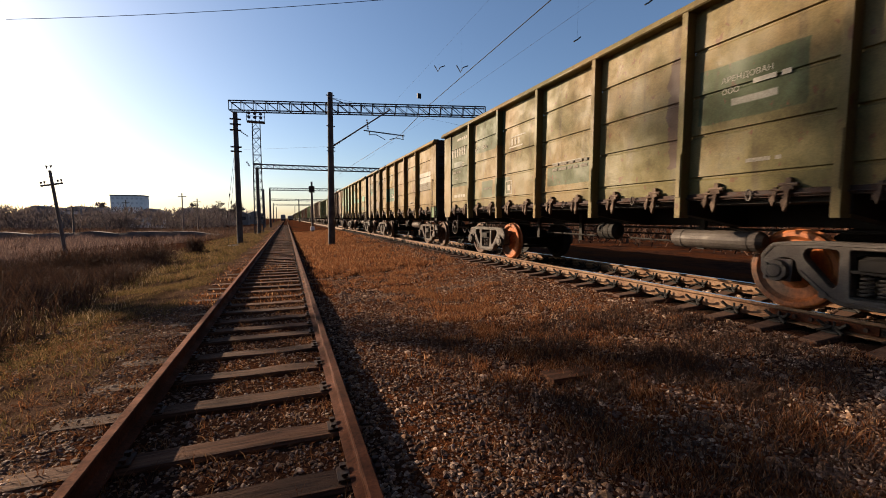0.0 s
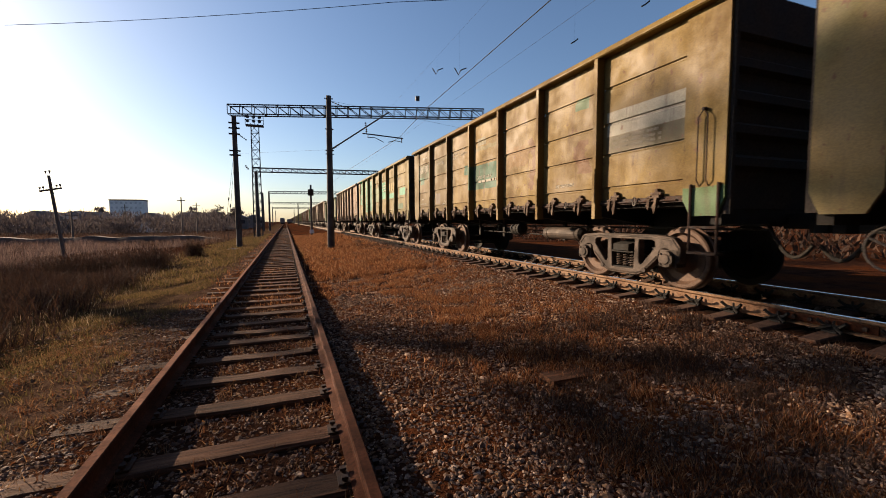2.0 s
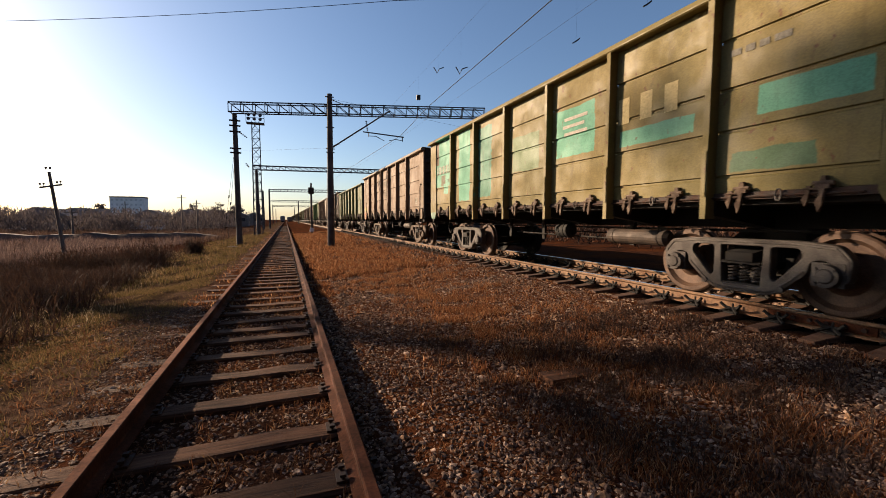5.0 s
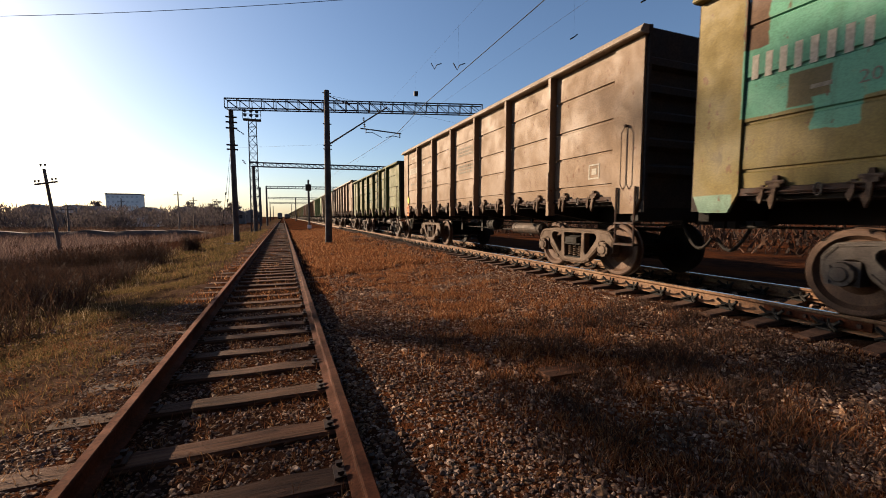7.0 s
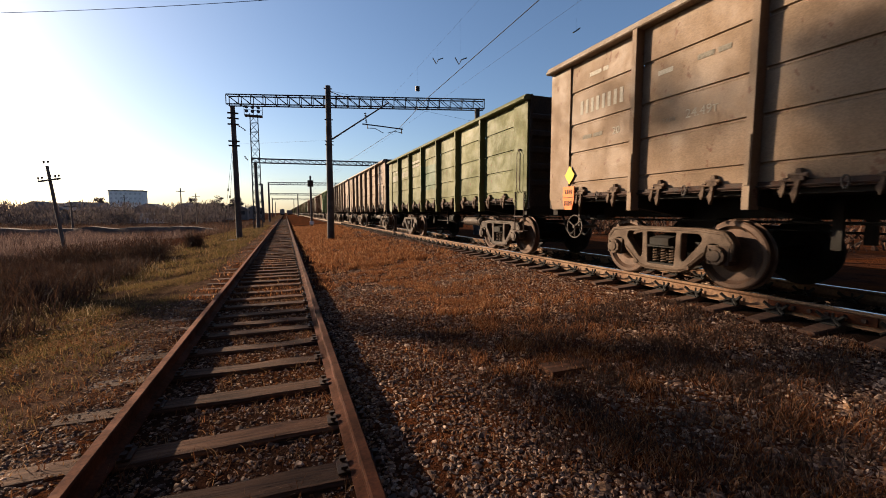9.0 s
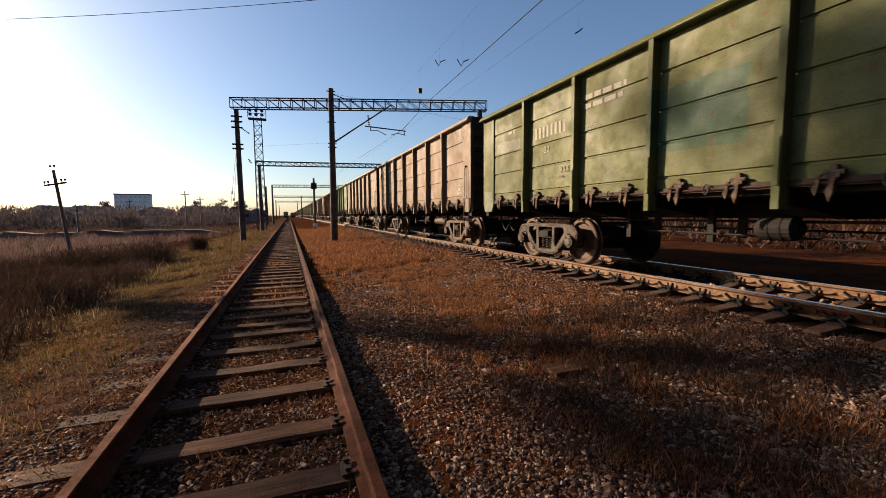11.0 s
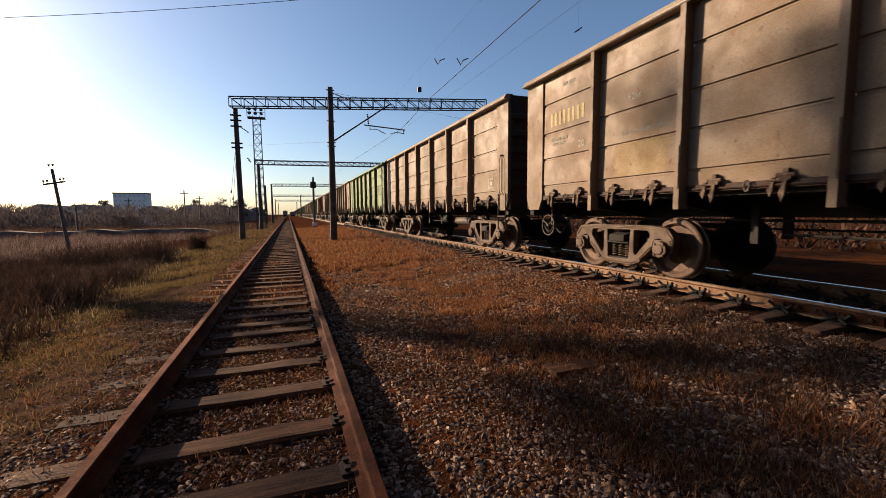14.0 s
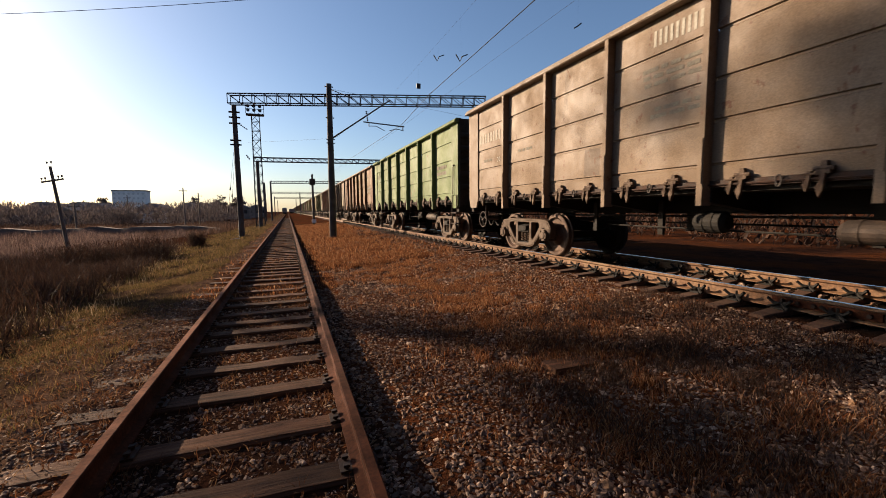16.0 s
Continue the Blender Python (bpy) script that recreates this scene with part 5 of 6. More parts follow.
# ---- distance ----
def house(x, y, w, d, h, roof, label, wall=None, z0=0.0, cols=3, rows=1, flat=False, pane=None):
    thing = empty("house", Matrix.Identity(4), label, "house", "houses beyond the field")
    bm = bmesh.new()
    box(bm, x - w / 2, x + w / 2, y - d / 2, y + d / 2, z0 - 1.5, z0 + h)
    wall_ob = part("wall", tidy(bm), wall or M_WALLDARK, thing)
    bm = bmesh.new()
    if flat:
        box(bm, x - w / 2 - 0.3, x + w / 2 + 0.3, y - d / 2 - 0.3, y + d / 2 + 0.3, z0 + h, z0 + h + roof)
    else:
        extruded(bm, [(-w / 2 - 0.5, z0 + h), (w / 2 + 0.5, z0 + h), (w * 0.08, z0 + h + roof), (-w * 0.08, z0 + h + roof)], lambda u, v, s: Vector((x + u, s, v)), y - d / 2 - 0.4, y + d / 2 + 0.4)
    part("roof", tidy(bm), M_ROOF, thing)
    for r in range(rows):
        for c in range(cols):
            wx, wz = x - w / 2 + w * (c + 0.5) / cols, z0 + h * (r + 0.3) / rows
            ww, wh = min(1.4, w / cols * 0.45), min(1.5, h / rows * 0.45)
            bm = bmesh.new()
            box(bm, wx - ww / 2, wx + ww / 2, y - d / 2 - 0.06, y - d / 2 - 0.01, wz, wz + wh)
            part("window", tidy(bm), pane or M_PANE, thing)
    return thing


house(-117.0, 400, 22.0, 13, 18.8, 0.9, "long pale apartment block above the trees", M_WALLPALE, 0.0, 7, 5, True, M_PANE_PALE)
for hx, hy, hw, hh, hr in ((-50, 122, 9, 2.6, 2.2), (-43, 125, 6, 2.4, 2.6), (-95, 220, 14, 4, 4.0), (-70, 190, 12, 3.6, 3.4), (-38, 150, 10, 3.0, 2.3), (-30.5, 160, 8, 3.2, 2.6),
                           (-24, 150, 9, 3.4, 1.8), (-17, 170, 10, 3.2, 2.4), (-60, 160, 10, 3.4, 2.6), (-12.5, 200, 9, 3.4, 2.2)):
    house(hx, hy, hw * 0.8, 8, hh * 0.85, hr * 0.75, "low house with a dark pitched roof behind brush", None, 0.2, 3, 1)
house(-33.5, 128, 7, 6, 2.2, 0.4, "small pale shed among dark brush", M_WALLPALE, -0.5, 2, 1, True)
house(-56, 128, 8, 6, 2.0, 0.5, "small pale shed among dark brush", M_WALLPALE, -0.5, 2, 1, True)
# vans standing far down the siding
for vx, vy, vw, vh in ((-1.9, 300, 3.0, 4.1), (3.2, 330, 4.2, 3.6), (8.6, 360, 4.0, 3.4)):
    van = empty("parked_van", Matrix.Identity(4), "dark covered rail van standing far down the line", "rail van", "vans down the line")
    bm = bmesh.new()
    extruded(bm, [(-vw / 2, 1.0), (vw / 2, 1.0), (vw / 2, vh - 0.4), (vw * 0.3, vh), (-vw * 0.3, vh), (-vw / 2, vh - 0.4)], lambda u, v, s: Vector((vx + u, s, v)), vy, vy + 12)
    part("body", tidy(bm), M_ROOF, van)
    bm = bmesh.new()
    box(bm, vx - vw * 0.4, vx + vw * 0.4, vy + 0.3, vy + 11.7, -0.2, 1.0)
    part("running_gear", tidy(bm), M_UNDER, van)


# ---- plants, stones ----
def blades_mesh(name, base, height, width, lean, material, seed):
    """Many thin upright blades: two faces each."""
    r = np.random.RandomState(seed)
    n = len(base)
    a = r.uniform(0, 2 * np.pi, n)
    w = np.stack([np.cos(a), np.sin(a), np.zeros(n)], 1) * (width * r.uniform(0.6, 1.4, n))[:, None]
    b = r.uniform(0, 2 * np.pi, n)
    tip = np.stack([np.cos(b), np.sin(b), np.zeros(n)], 1) * (height * lean * r.uniform(0.2, 1.3, n))[:, None]
    up = np.zeros((n, 3))
    up[:, 2] = height * r.uniform(0.6, 1.25, n)
    mid = base + up * 0.55 + tip * 0.35
    v = np.stack([base - w, base + w, mid + w * 0.75, mid - w * 0.75, base + up + tip], 1).reshape(-1, 3)
    k = np.arange(n)[:, None] * 5
    quads = (k + np.array([[0, 1, 2, 3]])).tolist()
    tris = (k + np.array([[3, 2, 4]])).tolist()
    mesh = bpy.data.meshes.new(name)
    mesh.from_pydata(v.tolist(), [], quads + tris)
    mesh.materials.append(material)
    return mesh


def scatter(n, x0, x1, y0, y1, seed, keep, power=1.0):
    """Random ground points, thinned by keep(x, y); power above 1 crowds them towards y0."""
    r = random.Random(seed)
    out = []
    while len(out) < n:
        x, y = r.uniform(x0, x1), y0 + (y1 - y0) * r.random() ** power
        if r.random() < keep(x, y):
            out.append((x, y, ground_z(x, y) - 0.01))
    return np.array(out)


def patchy(x, y, scale, low, high, z=0.0):
    v = noise.noise(Vector((x * scale, y * scale, z)))
    return min(1.0, max(0.0, (v - low) / (high - low)))


def clumped(points, per, radius, seed):
    r = np.random.RandomState(seed)
    p = np.repeat(points, per, 0)
    p[:, :2] += r.normal(0, radius, (len(p), 2))
    return p


def stones_mesh(name, points, size, seed, material):
    r = np.random.RandomState(seed)
    g = (1 + 5 ** 0.5) / 2
    ico = np.array([(-1, g, 0), (1, g, 0), (-1, -g, 0), (1, -g, 0), (0, -1, g), (0, 1, g), (0, -1, -g), (0, 1, -g), (g, 0, -1), (g, 0, 1), (-g, 0, -1), (-g, 0, 1)]) / 1.9
    f = np.array([(0, 11, 5), (0, 5, 1), (0, 1, 7), (0, 7, 10), (0, 10, 11), (1, 5, 9), (5, 11, 4), (11, 10, 2), (10, 7, 6), (7, 1, 8), (3, 9, 4), (3, 4, 2), (3, 2, 6), (3, 6, 8), (3, 8, 9),
                  (4, 9, 5), (2, 4, 11), (6, 2, 10), (8, 6, 7), (9, 8, 1)])
    n = len(points)
    v = ico[None] * (1 + r.uniform(-0.36, 0.36, (n, 12, 1))) * r.uniform(0.5, 1.3, (n, 1, 3)) * np.array([1.0, 1.0, 0.8])
    a = r.uniform(0, 2 * np.pi, n)
    c, s = np.cos(a)[:, None], np.sin(a)[:, None]
    t = r.uniform(-0.6, 0.6, n)[:, None]
    x, y, z = v[..., 0], v[..., 1], v[..., 2]
    y, z = y * np.cos(t) - z * np.sin(t), y * np.sin(t) + z * np.cos(t)
    v = np.stack([x * c - y * s, x * s + y * c, z], -1)
    v = v * (size * np.exp(r.normal(0, 0.30, n)))[:, None, None] + points[:, None] + np.array([0, 0, size * 0.35])
    mesh = bpy.data.meshes.new(name)
    mesh.from_pydata(v.reshape(-1, 3).tolist(), [], (np.arange(n)[:, None, None] * 12 + f[None]).reshape(-1, 3).tolist())
    mesh.materials.append(material)
    return mesh


def stuff(name, mesh, label, category):
    return tagged(new(name, mesh), label, category, kind="stuff")


def grass_here(x, y):
    """Where dry grass covers the ballast between the tracks."""
    band = 0.10 + 0.90 * math.exp(-((x - 2.6 - 0.01 * y) / 1.25) ** 2)
    if y > 9.0:
        band = max(band, 0.9 * math.exp(-((x - 1.4) / 0.9) ** 2) * min(1.0, (y - 9.0) / 4.0))
    if x < 1.9 and y < 9.0:
        band *= 0.2
    return band * (0.10 + 0.90 * patchy(x, y, 2.1, -0.12, 0.34, 2.0))


def on_main_sleeper(x, y):
    f = ((y - 3.21) / 0.5525) % 1.0
    return x > 5.15 and (f < 0.27 or f > 0.73)


def stone_here(x, y):
    if on_main_sleeper(x, y):
        return 0.0
    return 1.0 - 0.55 * grass_here(x, y)


def on_siding_sleeper(x, y, edge=0.14):
    return -1.42 < x < 0.5 and any(abs(y - s) < edge for s in sleeper_rows)


stuff("ballast", stones_mesh("ballast", scatter(44000, 0.50, 5.4, 0.9, 9.0, 11, stone_here, 1.6), 0.0165, 1, M_STONE), "loose grey and brown crushed stone between tracks", "ballast")
stuff("ballast", stones_mesh("ballast", scatter(15000, 1.0, 5.4, 8.0, 30.0, 12, stone_here, 1.4), 0.024, 2, M_STONE), "loose grey and brown crushed stone between tracks", "ballast")
stuff("ballast", stones_mesh("ballast", scatter(14000, -1.9, 0.6, 0.9, 9.0, 13, lambda x, y: 0.0 if on_siding_sleeper(x, y) else 1.0, 1.5), 0.014, 3, M_STONE), "small stones between old sleepers", "ballast")
stuff("ballast", stones_mesh("ballast", scatter(3500, 5.95, 8.2, 0.5, 26.0, 14, lambda x, y: 0.0 if on_main_sleeper(x, y) else 1.0, 1.3), 0.034, 4, M_STONE), "crushed stone between main line sleepers", "ballast")
stuff("ballast", stones_mesh("ballast", scatter(10000, -5.0, -1.5, 1.2, 9.0, 15, lambda x, y: 0.0 if on_siding_sleeper(x, y) else patchy(x, y, 0.7, -0.3, 0.4, 7.0), 1.4), 0.015, 5, M_STONE), "scattered small stones beside the siding", "ballast")

tufts = scatter(2600, 0.7, 5.2, 0.6, 14.0, 21, grass_here, 1.1)
stuff("dry_grass", blades_mesh("dry_grass", clumped(tufts, 14, 0.055, 1), np.full(2600 * 14, 0.085), 0.0042, 0.8, M_DRY, 1), "short russet dry grass on the ballast", "dry grass")
tufts = scatter(3800, 0.8, 5.2, 12.0, 50.0, 22, grass_here, 1.2)
stuff("dry_grass", blades_mesh("dry_grass", clumped(tufts, 12, 0.10, 2), np.full(3800 * 12, 0.14), 0.010, 0.8, M_DRY, 2), "short russet dry grass on the ballast", "dry grass")
tufts = scatter(420, -1.7, 0.35, 1.0, 10.0, 23, lambda x, y: 0.05 if on_siding_sleeper(x, y, 0.12) else (0.6 if x < 0.1 else 1.0), 1.3)
stuff("dry_grass", blades_mesh("dry_grass", clumped(tufts, 9, 0.05, 3), np.full(420 * 9, 0.09), 0.003, 1.0, M_LEAF, 3), "thin dry straw between old sleepers", "dry grass")
tufts = scatter(2600, -6.5, -1.9, 2.5, 16.0, 24, lambda x, y: 0.08 + 0.92 * patchy(x, y, 0.6, -0.1, 0.4, 5.0) * min(1.0, max(0.15, (y - 4.0) / 4.0)), 1.2)
stuff("short_grass", blades_mesh("short_grass", clumped(tufts, 11, 0.07, 4), np.full(2600 * 11, 0.08), 0.004, 0.8, M_GREEN, 4), "short olive and straw grass beside the siding", "grass")
tufts = scatter(2200, -7.0, -1.9, 14.0, 60.0, 25, lambda x, y: 0.3 + 0.7 * patchy(x, y, 0.4, -0.3, 0.3, 5.0), 1.2)
stuff("short_grass", blades_mesh("short_grass", clumped(tufts, 10, 0.12, 5), np.full(2200 * 10, 0.15), 0.011, 0.7, M_GREEN, 5), "short olive and straw grass beside the siding", "grass")
tufts = scatter(1000, 1.6, 5.2, 0.2, 5.0, 28, lambda x, y: (0.15 + 0.85 * patchy(x, y, 1.5, -0.2, 0.4, 31.0)) * min(1.0, x / 3.5), 1.2)
stuff("withered_weeds", blades_mesh("withered_weeds", clumped(tufts, 16, 0.07, 11), np.full(1000 * 16, 0.11), 0.0035, 0.9, M_SCRUB, 11), "dark withered weeds among the ballast", "weeds")
tufts = scatter(1000, -5.0, -1.7, 0.5, 9.0, 27, lambda x, y: 0.1 + 0.9 * patchy(x, y, 1.3, -0.1, 0.4, 15.0), 1.1)
stuff("dry_grass", blades_mesh("dry_grass", clumped(tufts, 10, 0.045, 10), np.full(1000 * 10, 0.065), 0.003, 1.0, M_LEAF, 10), "withered straw and stalks beside the siding", "dry grass")
tufts = scatter(800, -1.9, 1.0, 9.0, 60.0, 26, lambda x, y: 0.8, 1.4)
stuff("dry_grass", blades_mesh("dry_grass", clumped(tufts, 8, 0.10, 6), np.full(800 * 8, 0.08), 0.008, 0.9, M_DRY, 6), "dry weeds between the sleepers of the siding", "dry grass")


def scrub_edge(y):
    """Where the mown strip beside the siding gives way to tangled scrub."""
    return -2.9 - 0.12 * y + 0.7 * noise.noise(Vector((y * 0.23, 3.0, 0.0)))


def reed_here(x, y):
    if x > scrub_edge(y) - 1.0:
        return 0.0
    return 0.06 + 0.94 * patchy(x, y, 0.13, -0.15, 0.25, 9.0)


def scrub_here(x, y):
    if x > scrub_edge(y):
        return 0.0
    return 0.45 + 0.55 * patchy(x, y, 0.22, -0.2, 0.2, 14.0)


tufts = scatter(1700, -40.0, -6.0, 27.0, 52.0, 31, reed_here, 1.2)
stuff("reeds", blades_mesh("reeds", clumped(tufts, 18, 0.30, 7), np.repeat([0.35 + 0.75 * patchy(p[0], p[1], 0.45, -0.4, 0.4, 21.0) for p in tufts], 18), 0.011, 0.42, M_REED, 7), "tall pale dry reeds across the field", "reeds")
tufts = scatter(2200, -70.0, -6.0, 48.0, 112.0, 32, lambda x, y: 0.4 + 0.6 * patchy(x, y, 0.1, -0.3, 0.3, 9.0), 1.1)
stuff("reeds", blades_mesh("reeds", clumped(tufts, 12, 0.6, 8), np.full(2200 * 12, 0.62), 0.03, 0.55, M_FARGRASS, 8), "brown dead grass on the far side of the field", "reeds")
tufts = scatter(3000, -26.0, -4.0, 6.5, 30.0, 33, scrub_here, 0.9)
stuff("brush", blades_mesh("brush", clumped(tufts, 26, 0.26, 9), np.repeat([0.24 + 0.42 * patchy(p[0], p[1], 0.5, -0.4, 0.4, 17.0) for p in tufts], 26), 0.010, 0.75, M_SCRUB, 9), "dark tangled brush at the edge of the reeds", "brush")
tufts = scatter(150, -12.0, -3.0, 8.5, 34.0, 34, lambda x, y: 1.0 if abs(x - scrub_edge(y)) < 0.9 else 0.04, 1.0)
stuff("dry_grass", blades_mesh("dry_grass", clumped(tufts, 7, 0.12, 12), np.full(150 * 7, 0.22), 0.005, 0.6, M_STRAW, 12), "pale straw stalks standing along the scrub", "dry grass")


def brush_line(seed, n, x0, x1, y0, y1, tall, per, spread_by, blade, material=None):
    r = np.random.RandomState(seed)
    cx = r.uniform(x0, x1, n)
    cy = r.uniform(y0, y1, n)
    h = tall * r.uniform(0.45, 1.15, n)
    base = np.stack([cx, cy, np.full(n, -0.8)], 1)
    p = np.repeat(base, per, 0)
    hh = np.repeat(h, per)
    u = r.uniform(0, 1, len(p)) ** 0.8
    rad = np.sqrt(np.clip(1 - (u * 1.0 - 0.35) ** 2 / 0.55, 0.05, 1)) * spread_by
    ang = r.uniform(0, 2 * np.pi, len(p))
    rr = np.sqrt(r.uniform(0, 1, len(p))) * rad
    p[:, 0] += rr * np.cos(ang)
    p[:, 1] += rr * np.sin(ang)
    p[:, 2] += hh * u
    return blades_mesh("brush", p, hh * 0.22, blade, 0.9, material or M_BRUSH, seed)


stuff("brush", brush_line(41, 260, -75.0, -12.0, 96.0, 122.0, 3.9, 60, 2.0, 0.07), "dark bare brush and saplings below the houses", "brush")
stuff("brush", brush_line(42, 150, -150.0, -12.0, 130.0, 215.0, 5.2, 60, 3.0, 0.11), "dark bare trees between the houses", "brush")
stuff("brush", brush_line(43, 130, -230.0, -15.0, 230.0, 390.0, 6.5, 50, 5.0, 0.2), "far line of bare trees", "brush")
stuff("brush", brush_line(44, 90, 15.0, 200.0, 150.0, 400.0, 8.0, 40, 4.0, 0.25), "far line of bare trees beyond the train", "brush")


# Brush added to darken the bright gap below the wagons.
stuff("brush", brush_line(45, 240, 20.5, 40.0, -14.0, 75.0, 2.0, 60, 1.5, 0.06, M_SCRUB), "brush added beyond the main line as dark backing", "brush")
# unseen tree belt added behind the camera to block sky light, crowns over tracks
for belt_seed, bx0, bx1, count in ((46, -52.0, -4.0, 150), (47, 12.0, 54.0, 130)):
    stuff("tree_belt", brush_line(belt_seed, count, bx0, bx1, -24.0, -13.0, 21.0, 110, 3.0, 0.38, M_SCRUB), "unseen belt of tall trees added to block sky light", "trees")
crowns = np.random.RandomState(48)
over = np.stack([crowns.uniform(-9.0, 17.0, 3600), crowns.uniform(-24.0, -15.0, 3600), crowns.uniform(6.5, 19.0, 3600)], 1)
stuff("tree_belt", blades_mesh("tree_belt", over, np.full(3600, 2.2), 0.38, 0.9, M_SCRUB, 48), "unseen crowns added over the tracks to block sky light", "trees")


def bare_tree(x, y, z0, height, spread_by, seed, leaves, leaf, label, crown_low=0.4, leader=0.25):
    """A tapered trunk with limbs, twigs and small clumps at the ends."""
    r = random.Random(seed)
    tree = empty("tree", Matrix.Identity(4), label, "tree", "trees around the field")
    bm = bmesh.new()
    tips = []

    def grow(p, d, length, rad, depth):
        q = p + d * length
        tube(bm, p, q, rad, rad * 0.62, 6 if depth > 1 else 4, False)
        if depth <= 2:
            tips.append((q, length))
        if depth == 0:
            return
        for _ in range(3 if depth > 1 else 2):
            nd = (d + Vector((r.uniform(-1, 1), r.uniform(-1, 1), r.uniform(-0.15, 0.75))) * 0.62).normalized()
            grow(p + d * length * r.uniform(0.55, 1.0), nd, length * r.uniform(0.58, 0.8), rad * 0.55, depth - 1)

    base = Vector((x, y, z0))
    trunk_top = base + Vector((0, 0, height * crown_low))
    tube(bm, base, trunk_top, height * 0.022, height * 0.016, 10, False)
    for k in range(4):
        d = Vector((math.cos(k * 1.6 + seed), math.sin(k * 1.6 + seed), 1.5)).normalized()
        grow(trunk_top - Vector((0, 0, k * height * 0.04)), d, height * 0.22 * spread_by, height * 0.010, 4)
    grow(trunk_top, Vector((0.05, 0.0, 1)), height * leader, height * 0.013, 4)
    part("trunk", tidy(bm), M_BARK, tree)
    if leaves:
        pts = []
        for q, length in tips:
            for _ in range(leaves):
                pts.append((q.x + r.gauss(0, length * 0.45), q.y + r.gauss(0, length * 0.45), q.z + r.gauss(0, length * 0.4)))
        part("crown", blades_mesh("crown", np.array(pts), np.full(len(pts), leaf), leaf * 0.35, 0.9, M_BRUSH, seed), M_BRUSH, tree)
    return tree


# Unseen tree put out of view to cast soft shade on train and ground.
shade_tree = bare_tree(-27.0, 35.6, -0.9, 17.6, 0.20, 3, 0, 0.24, "unseen tall half-bare tree with clumps placed to cast shade", 0.72, 0.10)
r = np.random.RandomState(8)
# Clump places are worked back along the sun from the shaded spots.
clumps = [(-25.6, 35.0, 20.0, 0.40), (-25.7, 34.2, 20.2, 0.45), (-25.6, 34.0, 19.4, 0.40), (-27.9, 34.8, 17.3, 0.33), (-26.1, 35.1, 17.6, 0.40), (-28.6, 35.7, 17.35, 0.25), (-25.6, 35.2, 20.4, 0.30), (-25.7, 37.6, 20.4, 0.50), (-25.6, 34.7, 19.6, 0.42), (-26.0, 35.5, 19.3, 0.36), (-26.0, 34.1, 20.8, 0.45), (-26.0, 36.3, 18.45, 0.34), (-26.0, 37.1, 18.3, 0.28), (-26.0, 35.4, 18.3, 0.40), (-27.7, 34.1, 17.0, 0.26), (-30.1, 34.7, 17.0, 0.55)]
SHADE_DROP = 44.5 * (math.tan(radians(21.0)) - math.tan(radians(SUN_HIGH)))
clumps = [(x, y, z - SHADE_DROP, size) for x, y, z, size in clumps]
leafy = np.concatenate([np.array([[x, y, z]]) + r.normal(0, 1, (210, 3)) * np.array([size, size, size * 0.5]) for x, y, z, size in clumps])
part("crown", blades_mesh("crown", leafy, np.full(len(leafy), 0.17), 0.06, 0.9, M_BRUSH, 5), M_BRUSH, shade_tree)
bm = bmesh.new()
for x, y, z, size in clumps:
    tube(bm, (-27.0, 35.6, 11.6), (x, y, z), 0.10, 0.03, 6)
part("limb", tidy(bm), M_BARK, shade_tree)
for k, (tx, ty, th) in enumerate(((-62, 112, 8.0), (-57, 118, 6.5), (-66, 120, 7.5), (-20.5, 150, 8.0), (-31, 170, 8.5), (-16, 160, 9.0), (-48, 140, 7.5))):
    bare_tree(tx, ty, -0.8, th, 0.9, 50 + k, 3 if k > 2 else 0, 0.35, "bare tree rising over the houses", 0.3)

def leaves_mesh(name, points, size, material, seed):
    """Small curled dead leaves lying flat, each folded along its middle."""
    r = np.random.RandomState(seed)
    n = len(points)
    a = r.uniform(0, 2 * np.pi, n)
    u = np.stack([np.cos(a), np.sin(a), r.uniform(-0.4, 0.4, n)], 1) * (size * r.uniform(0.5, 1.4, n))[:, None]
    w = np.stack([-np.sin(a), np.cos(a), r.uniform(-0.5, 0.5, n)], 1) * (size * 0.45 * r.uniform(0.5, 1.3, n))[:, None]
    up = np.zeros((n, 3))
    up[:, 2] = size * r.uniform(0.1, 0.6, n)
    p = points + np.array([0, 0, 0.022])
    v = np.stack([p - u, p + w + up, p + u, p - w + up], 1).reshape(-1, 3)
    k = np.arange(n)[:, None] * 4
    mesh = bpy.data.meshes.new(name)
    mesh.from_pydata(v.tolist(), [], (k + np.array([[0, 2, 1]])).tolist() + (k + np.array([[0, 3, 2]])).tolist())
    mesh.materials.append(material)
    return mesh


stuff("leaf_litter", leaves_mesh("leaf_litter", scatter(14000, -5.0, 5.4, -1.0, 9.0, 51, lambda x, y: 0.5 + 0.5 * patchy(x, y, 0.9, -0.3, 0.3, 21.0), 1.2), 0.022, M_LEAF, 1), "small dead leaves strewn over the ground", "leaf litter")
stuff("ballast", stones_mesh("ballast", scatter(5000, 0.62, 5.9, -9.0, 1.0, 16, stone_here), 0.030, 6, M_STONE), "loose crushed stone between tracks", "ballast")
stuff("ballast", stones_mesh("ballast", scatter(2500, -4.0, 0.6, -9.0, 1.0, 17, lambda x, y: 0.6), 0.024, 7, M_STONE), "loose small stones along the siding", "ballast")

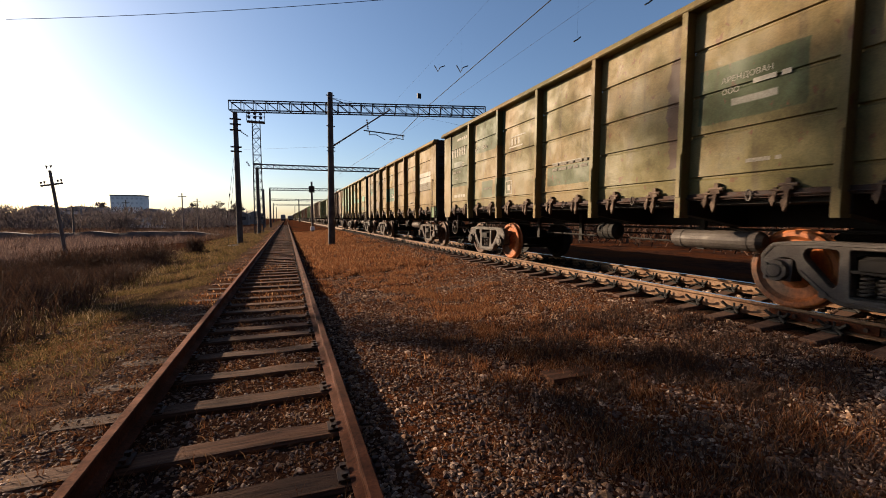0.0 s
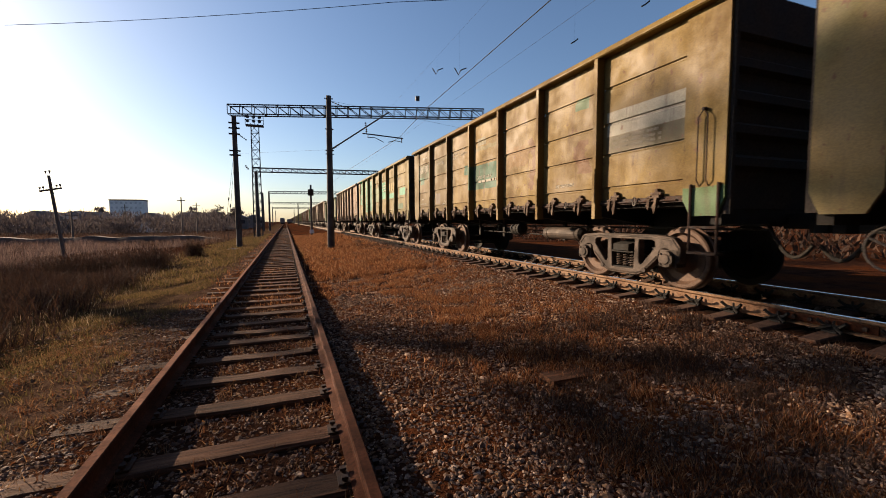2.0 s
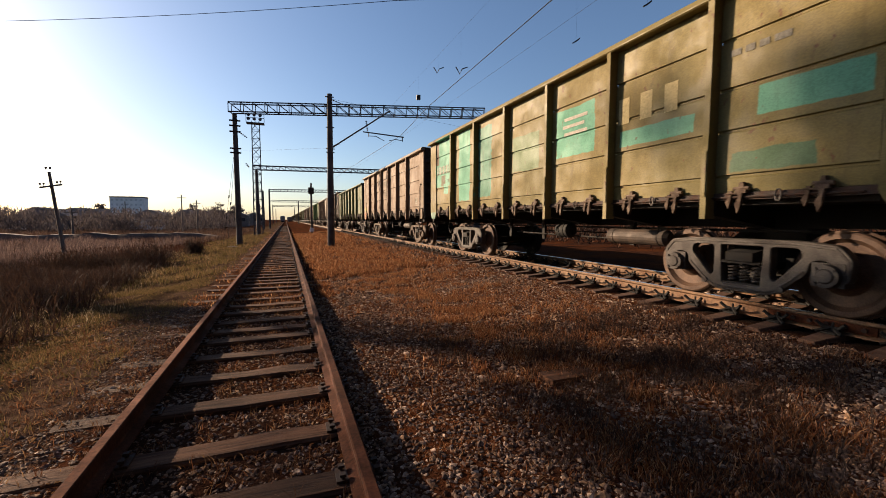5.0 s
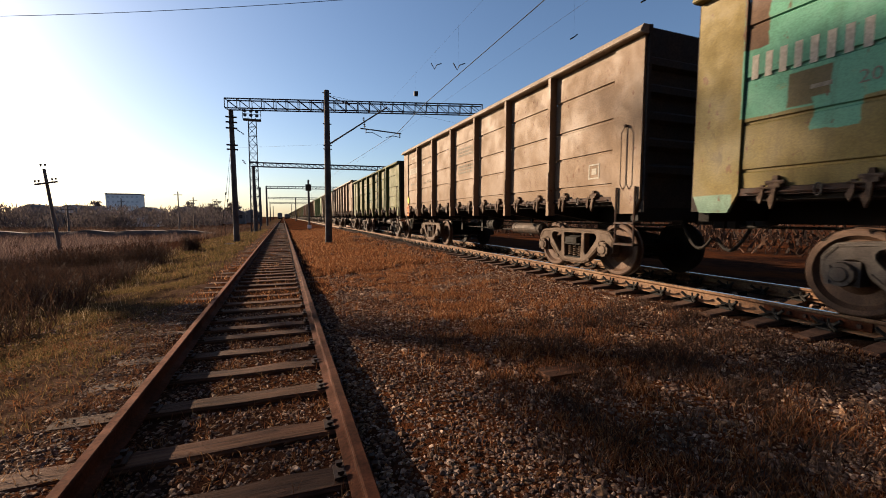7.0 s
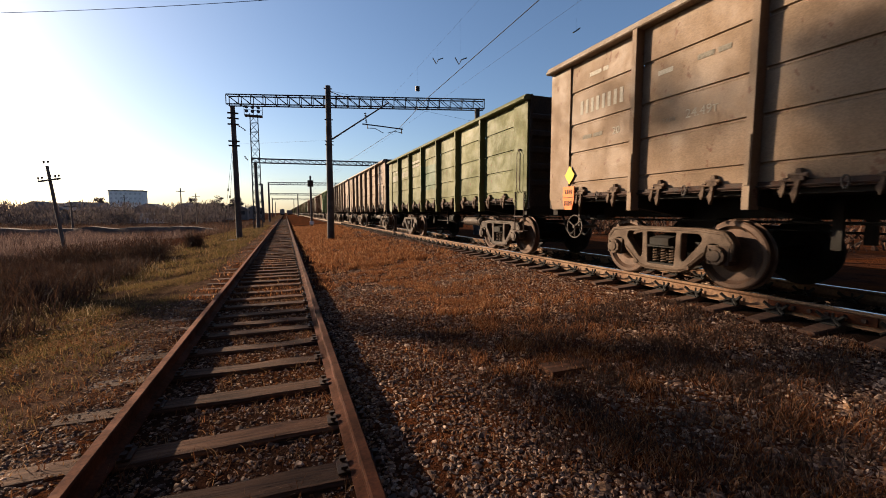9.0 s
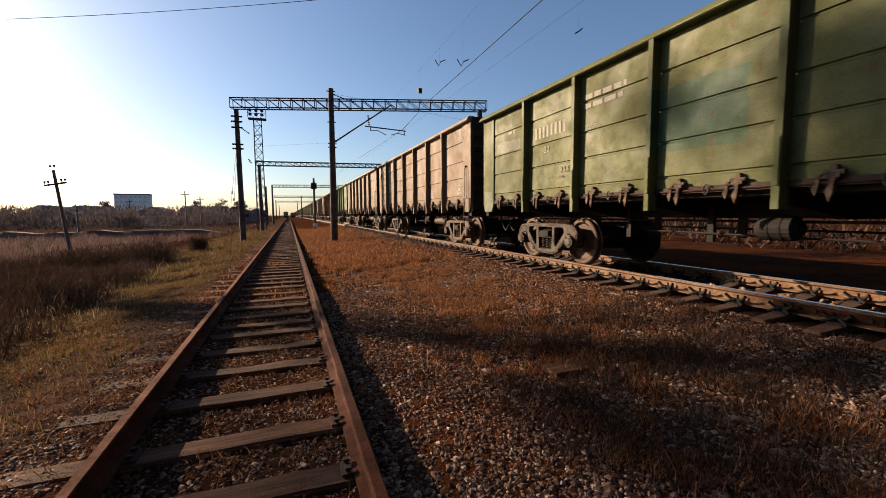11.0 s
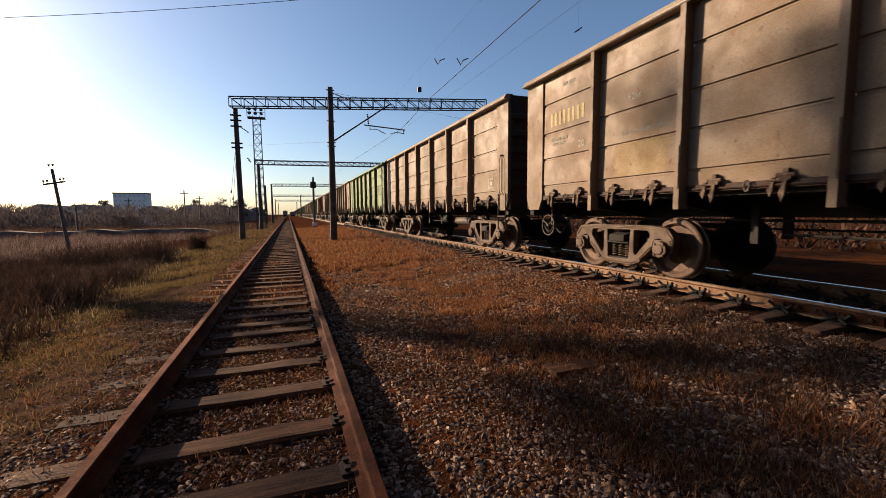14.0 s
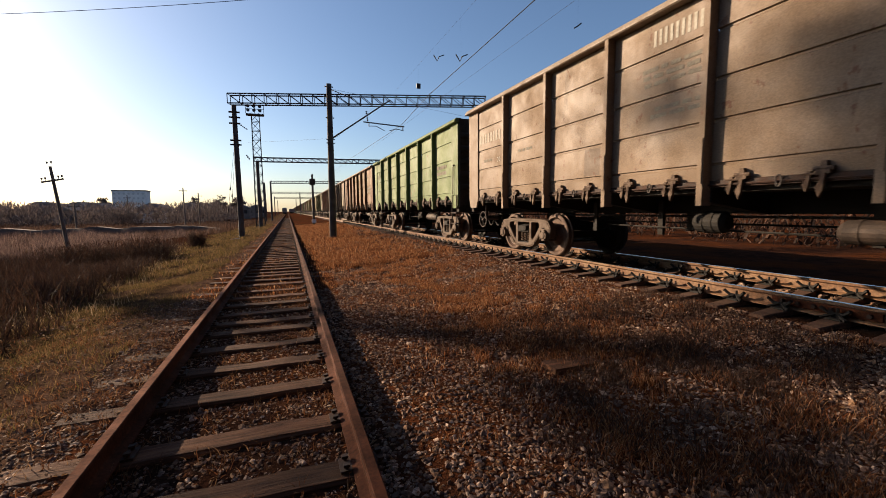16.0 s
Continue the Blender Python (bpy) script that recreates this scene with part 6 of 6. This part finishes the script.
def shrub(x, y, wide, tall, seed):
    """Many stems from one root, with dense fine twigs."""
    r = np.random.RandomState(seed)
    thing = empty("shrub", Matrix.Identity(4), "dark leafless shrub standing at the edge of the scrub", "shrub", "shrubs in the field")
    z = ground_z(x, y) - 0.05
    bm = bmesh.new()
    tips = []
    for k in range(26):
        a, out = r.uniform(0, 2 * np.pi), r.uniform(0.1, 0.5) * wide
        tip = Vector((x + out * math.cos(a), y + out * math.sin(a), z + tall * r.uniform(0.55, 1.0)))
        tube(bm, (x + 0.1 * math.cos(a), y + 0.1 * math.sin(a), z), tip, 0.018, 0.006, 5, False)
        tips.append(tip)
    part("trunk", tidy(bm), M_BARK, thing)
    pts = np.array([[t.x, t.y, z + (t.z - z) * r.uniform(0.1, 1.0)] for t in tips for _ in range(90)])
    pts += r.normal(0, 1, pts.shape) * np.array([wide * 0.12, wide * 0.12, tall * 0.10])
    pts[:, 2] = np.maximum(pts[:, 2], z)
    part("crown", blades_mesh("crown", pts, np.full(len(pts), 0.22), 0.008, 0.9, M_SCRUB, seed), M_SCRUB, thing)


for sx, sy, sw, sh, seed in ((-5.6, 21.5, 2.6, 1.15, 3), (-7.2, 22.5, 2.2, 0.9, 4), (-9.6, 24.0, 2.6, 1.0, 5), (-5.2, 28.5, 1.0, 0.9, 6), (-13.0, 22.0, 3.0, 0.9, 7)):
    shrub(sx, sy, sw, sh, seed)

# low earth bank across the field, trodden pale along its top
bank_rows = []
for k in range(61):
    x = -34.0 + 0.45 * k
    rise = 1.15 * min(1.0, k / 8, (60 - k) / 10) * (0.85 + 0.3 * noise.noise(Vector((x * 0.4, 0, 0))))
    y = 60.0 + 0.10 * (x + 20) + 0.5 * noise.noise(Vector((x * 0.3, 5.0, 0)))
    low = ground_z(x, 60.0) - 0.1
    bank_rows.append([(x, y - 2.2, low), (x, y - 1.0, low + rise * 0.75), (x, y - 0.5, low + rise), (x, y + 0.7, low + rise), (x, y + 3.0, low)])
bank = bpy.data.meshes.new("earth_bank")
bank.from_pydata([p for row in bank_rows for p in row], [], [(i * 5 + j, (i + 1) * 5 + j, (i + 1) * 5 + j + 1, i * 5 + j + 1) for i in range(60) for j in range(4)])
bank.materials.append(M_BANK)
tagged(new("earth_bank", bank), "low bank of dark soil across the field", "earth bank", kind="structure")

# half-buried board between the tracks, and bits of litter
bm = bmesh.new()
box(bm, 2.35, 2.92, 3.18, 3.42, 0.085, 0.135, pose(0, 0, 0, 0, 0, 0))
tagged(part("board", tidy(bm), M_SLEEPER), "weathered flat board half buried in the ballast", "board")
for k, (lx, ly) in enumerate(((-6.4, 28.0), (-11.5, 33.0), (-9.0, 26.0), (-3.3, 30.2))):
    bm = bmesh.new()
    z = ground_z(lx, ly)
    box(bm, -0.35, 0.35, -0.08, 0.08, 0.0, 0.05, pose(lx, ly, z + 0.02, 8, 4, 20 + 40 * k))
    tagged(part("scrap_plank", tidy(bm), M_WALLPALE), "pale scrap plank lying in the grass", "plank", "planks in the grass")


# ---- what moves ----
def gone(t):
    return SPEED * t + GAIN * t * t


def motions():
    """The train rolls towards and past the camera; its wheels turn."""
    for wagon, centre, wheelsets, index in wagons:
        walk(wagon, [(t, pose(MAIN_X, centre - gone(t), MAIN_Z)) for t in (0.0, 4.0, 8.0, 12.0, 16.0)])
        for axle, place in wheelsets:
            steps = [i / 10 for i in range(161)]
            walk(axle, [(t, pose(*place, math.degrees(gone(t) / R_WHEEL))) for t in steps])


motions()
